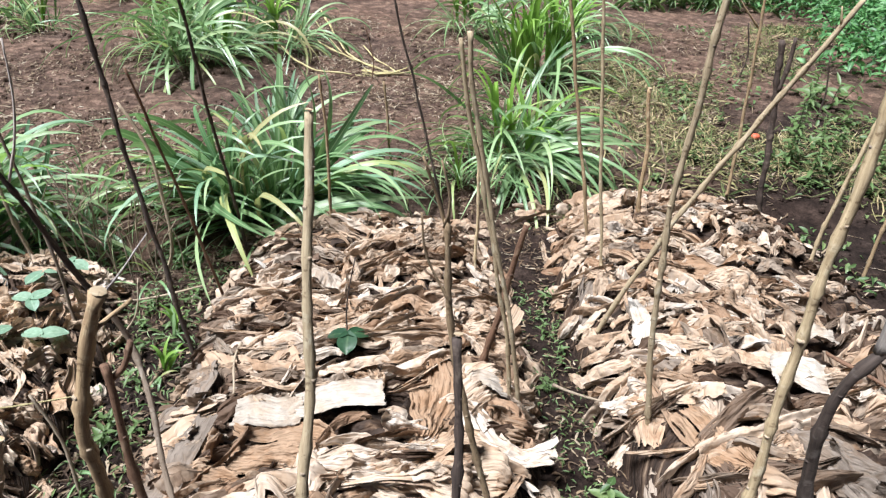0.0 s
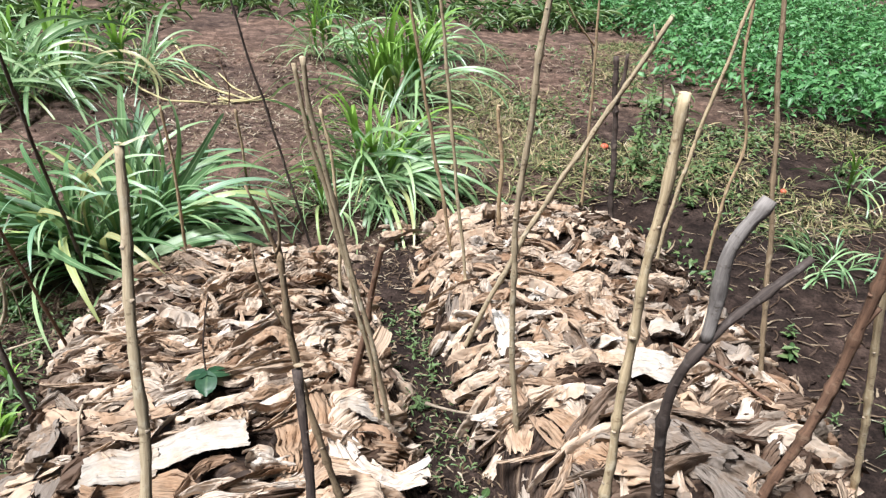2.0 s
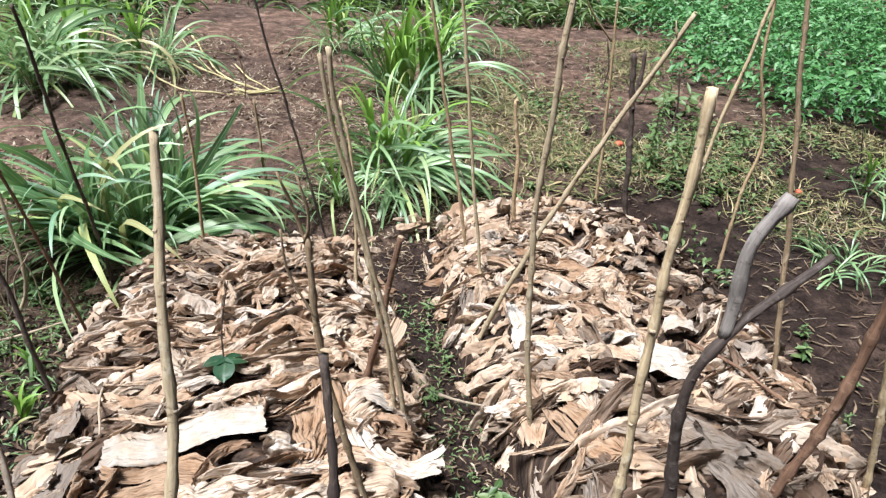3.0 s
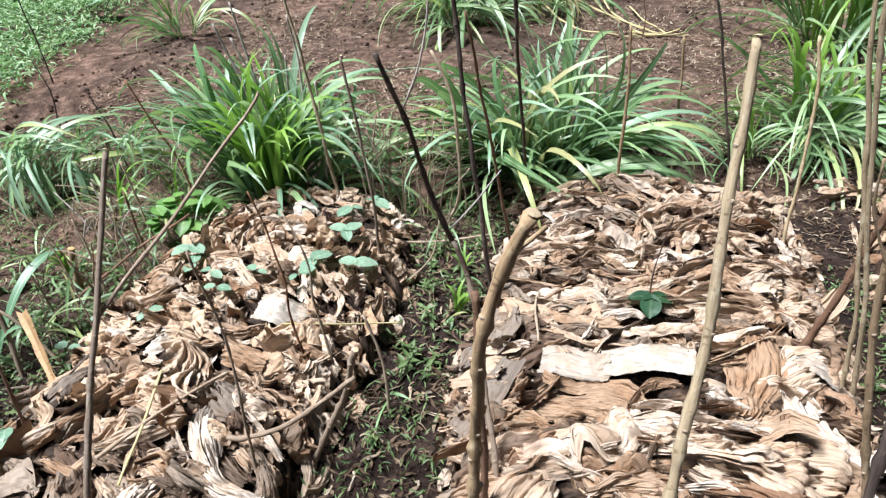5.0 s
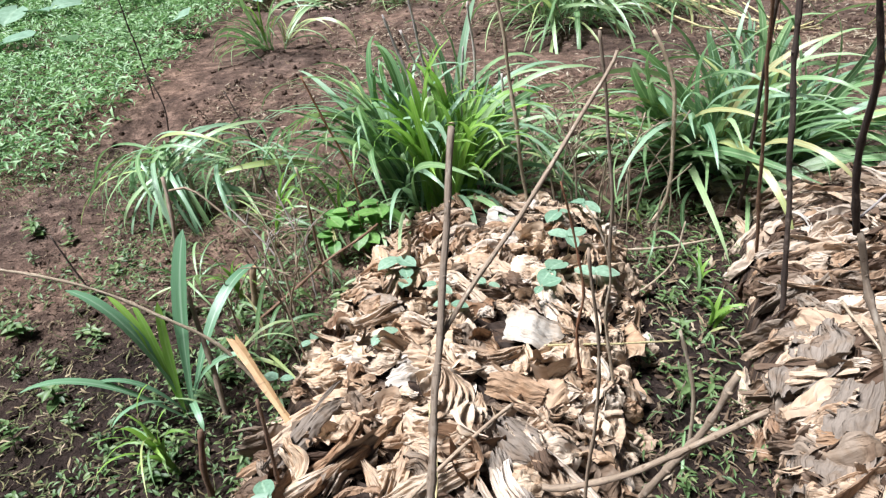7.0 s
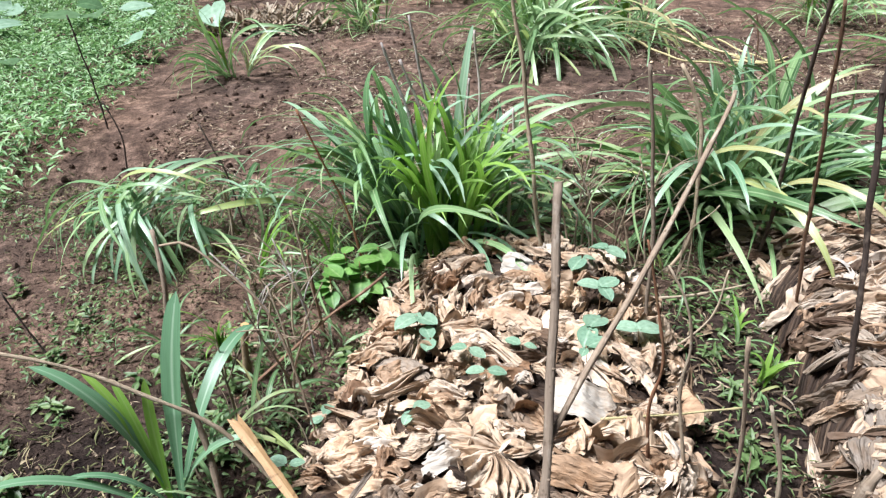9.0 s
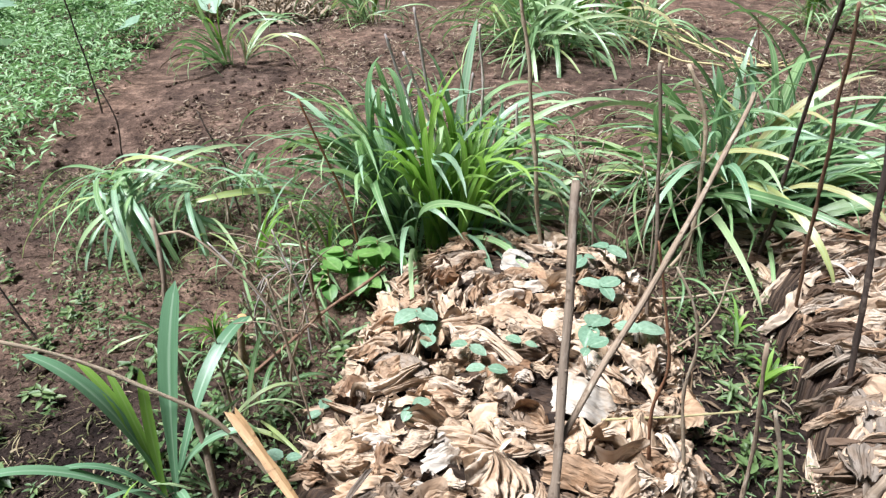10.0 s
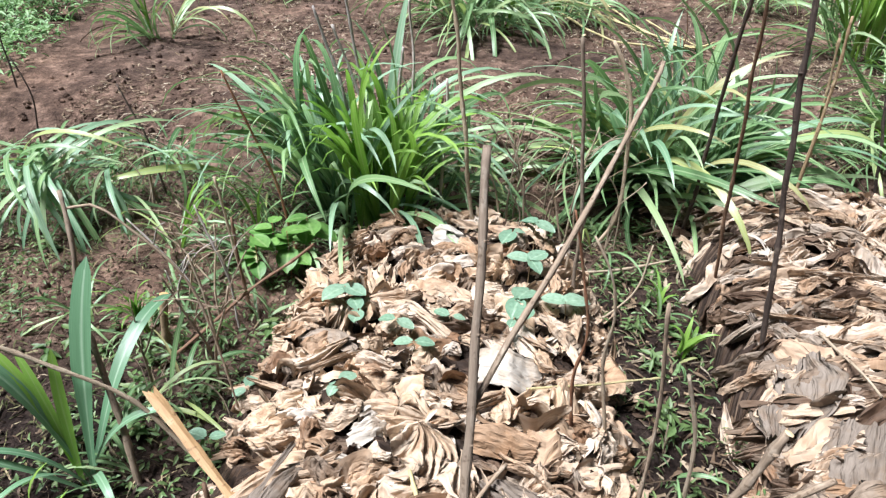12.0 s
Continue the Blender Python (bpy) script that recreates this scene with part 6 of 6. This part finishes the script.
leaf_field("far_grass", scatter(9000, 68, (-8.0, 5.0, 8.2, 15.0), lambda x, y: max(0.0, 0.25 + 1.6 * noise.noise(Vector((x * 0.9, y * 0.9, 4))))), WEED, "clumps of long grass far across the field", "grass", 0.3, 0.11, 68, 0.4)
rg = random.Random(67)
for k, (x, y) in enumerate(scatter(22, 67, (-8.0, -5.2, 4.2, 7.0), lambda x, y: 1.0)):
    gv, gf, gu = leaf_geo(0.3, 0.3, 860 + k, 0.25, 0.1, 8)
    ob = new("vine_leaf", mesh_of("vine_leaf", gv, gf, SEEDLEAF, gu))
    ob.matrix_basis = pose(x, y, 0.24 + 0.08 * rg.random(), rg.gauss(0, 14), rg.uniform(-15, 10), rg.uniform(0, 360)) @ Matrix.Scale(rg.uniform(0.6, 1.1), 4)
    tagged(ob, "large pale green leaf of a trailing vine in the weeds", "leaf", "vine leaves")


def litter(name, n, seed, box, keep, mat, label, length, width, flat=10):
    """Dry straw and leaf bits lying on the soil, in one mesh."""
    rg = random.Random(seed)
    V, Fs, U = [], [], []
    for x, y in scatter(n, seed, box, keep):
        s = length * rg.uniform(0.4, 1.4)
        w = width * rg.uniform(0.5, 1.5)
        m = pose(x, y, soil_h(x, y) + rg.uniform(0.002, 0.012), rg.gauss(0, flat), rg.gauss(0, flat), rg.uniform(0, 360))
        b = rg.uniform(-0.4, 0.4) * s
        o = len(V)
        for i in range(5):
            t = i / 4 - 0.5
            yy, zz = b * (0.25 - t * t) + 0.04 * s * math.sin(5 * t + 9 * b / s), 0.10 * s * (0.25 - t * t)
            for k in (-0.5, 0.5):
                V.append(m @ Vector((t * s, yy + k * w * (1.1 - 0.35 * abs(t) + 0.5 * math.sin(7 * t + 40 * b)), zz + 0.2 * w * abs(math.sin(3 * t + seed)))))
                U.append((t * s + x, k * w + y))
        Fs += [(o + 2 * i, o + 2 * i + 2, o + 2 * i + 3, o + 2 * i + 1) for i in range(4)]
    ob = new(name, mesh_of(name, V, Fs, mat, U))
    return tagged(ob, label, "litter", kind="stuff")


def bare(x, y):
    return 0.0 if mound_h(x, y) > 0.03 else thin_out(x, y)


def patchy(x, y):
    return bare(x, y) * max(0.05, min(1.0, 0.35 + 1.3 * noise.noise(Vector((x * 0.9, y * 0.9, 9)))))


litter("dry_litter", 7700, 71, (-4.6, -0.7, -0.5, 3.0), bare, LITTER_DULL, "dry leaf and stalk bits strewn over soil", 0.028, 0.004, 24)
litter("dry_litter", 17000, 72, (-4.0, 2.2, 2.9, 7.5), patchy, LITTER, "dry leaf and stalk bits strewn over soil", 0.042, 0.006, 16)
litter("pale_litter", 6000, 84, (-3.6, 2.2, 3.2, 7.5), patchy, LITTER_PALE, "bleached straw bits strewn over dry soil", 0.05, 0.006, 16)
litter("straw_litter", 2200, 73, (1.5, 4.6, 2.4, 7.5), patchy, LITTER, "yellowish cut grass strewn over soil", 0.15, 0.005, 14)
litter("cut_grass", 8500, 77, (1.3, 4.6, 2.7, 7.5), lambda x, y: bare(x, y) * max(0.0, min(1.0, 0.3 + 1.9 * noise.noise(Vector((x * 0.9 + 3, y * 0.9, 2))))), CUTGRASS, "yellow-green cut grass strewn in wisps over soil", 0.16, 0.005, 26)
litter("weed_litter", 6000, 83, (-4.8, -2.1, -0.5, 3.2), patchy, CUT_DULL, "withered green and brown bits among weeds", 0.04, 0.0042, 30)
litter("cut_grass", 1100, 78, (-3.6, -2.1, 0.7, 2.7), patchy, CUT_DULL, "thin yellowing grass lying among weeds", 0.07, 0.0024, 30)
litter("cut_grass", 500, 79, (0.7, 1.9, 3.0, 4.0), bare, CUTGRASS, "yellow-green grass strewn behind the heap", 0.2, 0.007, 20)
litter("dry_litter", 900, 80, (-1.25, -0.75, 0.5, 2.8), bare, LITTER, "dry leaf bits between the heaps", 0.05, 0.007, 20)
litter("dry_litter", 900, 74, (0.36, 0.75, 0.5, 2.9), bare, LITTER, "dry leaf bits between the heaps", 0.035, 0.005)
litter("dry_litter", 500, 75, (1.6, 3.2, 0.4, 2.6), bare, LITTER, "dry leaf and stalk bits strewn over soil", 0.09, 0.006)
litter("straw_heap", 2400, 76, (-5.6, -3.9, 6.2, 7.6), lambda x, y: max(0, 1 - ((x + 4.8) / 0.8) ** 2 - ((y - 6.9) / 0.6) ** 2), LITTER_PALE, "pale heap of dry straw at the field's edge", 0.3, 0.02, 25)


def clods(n, seed, box):
    """Small crumbs of soil lying loose on the ground."""
    rg = random.Random(seed)
    V, Fs, U = [], [], []
    t = (1 + 5 ** 0.5) / 2
    ico = [Vector(p).normalized() for p in [(-1, t, 0), (1, t, 0), (-1, -t, 0), (1, -t, 0), (0, -1, t), (0, 1, t), (0, -1, -t), (0, 1, -t), (t, 0, -1), (t, 0, 1), (-t, 0, -1), (-t, 0, 1)]]
    tri = [(0, 11, 5), (0, 5, 1), (0, 1, 7), (0, 7, 10), (0, 10, 11), (1, 5, 9), (5, 11, 4), (11, 10, 2), (10, 7, 6), (7, 1, 8), (3, 9, 4), (3, 4, 2), (3, 2, 6), (3, 6, 8), (3, 8, 9), (4, 9, 5), (2, 4, 11), (6, 2, 10), (8, 6, 7), (9, 8, 1)]
    for x, y in scatter(n, seed, box, bare):
        s = (0.004 + 0.016 * rg.random() ** 3) * (1.0 if y < 2.8 else 1.2)
        m = pose(x, y, soil_h(x, y) + s * 0.3, rg.uniform(0, 360), rg.uniform(0, 360), 0)
        o = len(V)
        V += [m @ (p * (s * rg.uniform(0.75, 1.2))) for p in ico]
        Fs += [tuple(i + o for i in q) for q in tri]
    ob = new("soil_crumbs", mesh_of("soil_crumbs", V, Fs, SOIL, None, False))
    tagged(ob, "loose crumbs of dark soil on the ground", "soil", kind="stuff")


clods(4200, 81, (-4.4, 3.4, 0.3, 7.0))


# ---- yellow straw stalks pulled together on the field ----
straw = thing("straw_bundle", "bundle of long pale yellow grass stalks ending in a loop", "straw", (-0.2, 5.42, 0.0))
rs = random.Random(5)
STALKS = [((-0.95, 7.1, 0.2), (-0.57, 5.86, 0.1), (-0.12, 5.42, 0.04)), ((-1.22, 5.95, 0.18), (-0.84, 5.36, 0.11), (-0.1, 5.36, 0.04)), ((-1.16, 6.5, 0.17), (-0.72, 5.92, 0.12), (-0.2, 5.46, 0.05)), ((-0.46, 6.15, 0.1), (-0.33, 5.78, 0.08), (-0.1, 5.42, 0.05)), ((-0.82, 5.44, 0.03), (-0.5, 5.4, 0.03), (-0.15, 5.4, 0.04)), ((-1.0, 6.9, 0.15), (-0.6, 5.9, 0.07), (-0.22, 5.5, 0.04)), ((-0.3, 5.66, 0.03), (-0.2, 5.5, 0.05), (-0.05, 5.38, 0.03))]
for k, pts in enumerate(STALKS):
    v, f, u = tube([Vector(p) - Vector((-0.2, 5.42, 0.0)) for p in pts], 0.011 if k < 3 else 0.007, 0.006, 900 + k, 6, 0.3, 0.012, 0.06)
    child("straw_stalk", mesh_of("straw_stalk", v, f, STRAW, u), straw)
for k in range(9):
    w, h, x0 = 0.2 + 0.02 * rs.uniform(-1, 1), 0.05 + 0.014 * k, -0.02 + 0.03 * rs.uniform(-1, 1)
    pts = [(x0 + w * math.cos(t), h * math.sin(t) * (0.6 - 0.4 * math.cos(t)), 0.04 + 0.008 * k + 0.015 * math.sin(2 * t + k)) for t in [i * 0.6 + 0.1 for i in range(4 + k % 3, 11)]]
    v, f, u = tube(pts, 0.0065, 0.005, 930 + k, 6, 0.3, 0.006, 0.04)
    child("straw_loop", mesh_of("straw_loop", v, f, STRAW, u), straw)


def red_fruit(x, y, s):
    bm = bmesh.new()
    bmesh.ops.create_uvsphere(bm, u_segments=14, v_segments=9, radius=s)
    for vt in bm.verts:
        vt.co.z *= 0.8
        r = math.hypot(vt.co.x, vt.co.y)
        vt.co.z -= 0.35 * s * math.exp(-(r / (0.35 * s)) ** 2) * (1 if vt.co.z > 0 else -1)
    me = bpy.data.meshes.new("red_fruit")
    bm.to_mesh(me)
    bm.free()
    me.materials.append(RED)
    me.polygons.foreach_set("use_smooth", [True] * len(me.polygons))
    ob = new("red_fruit", me)
    ob.location = (x, y, soil_h(x, y) + s * 0.65)
    tagged(ob, "small round red fruit lying on bare soil", "fruit", "fallen red fruits")


red_fruit(2.34, 4.14, 0.03)
red_fruit(3.2, 3.26, 0.022)
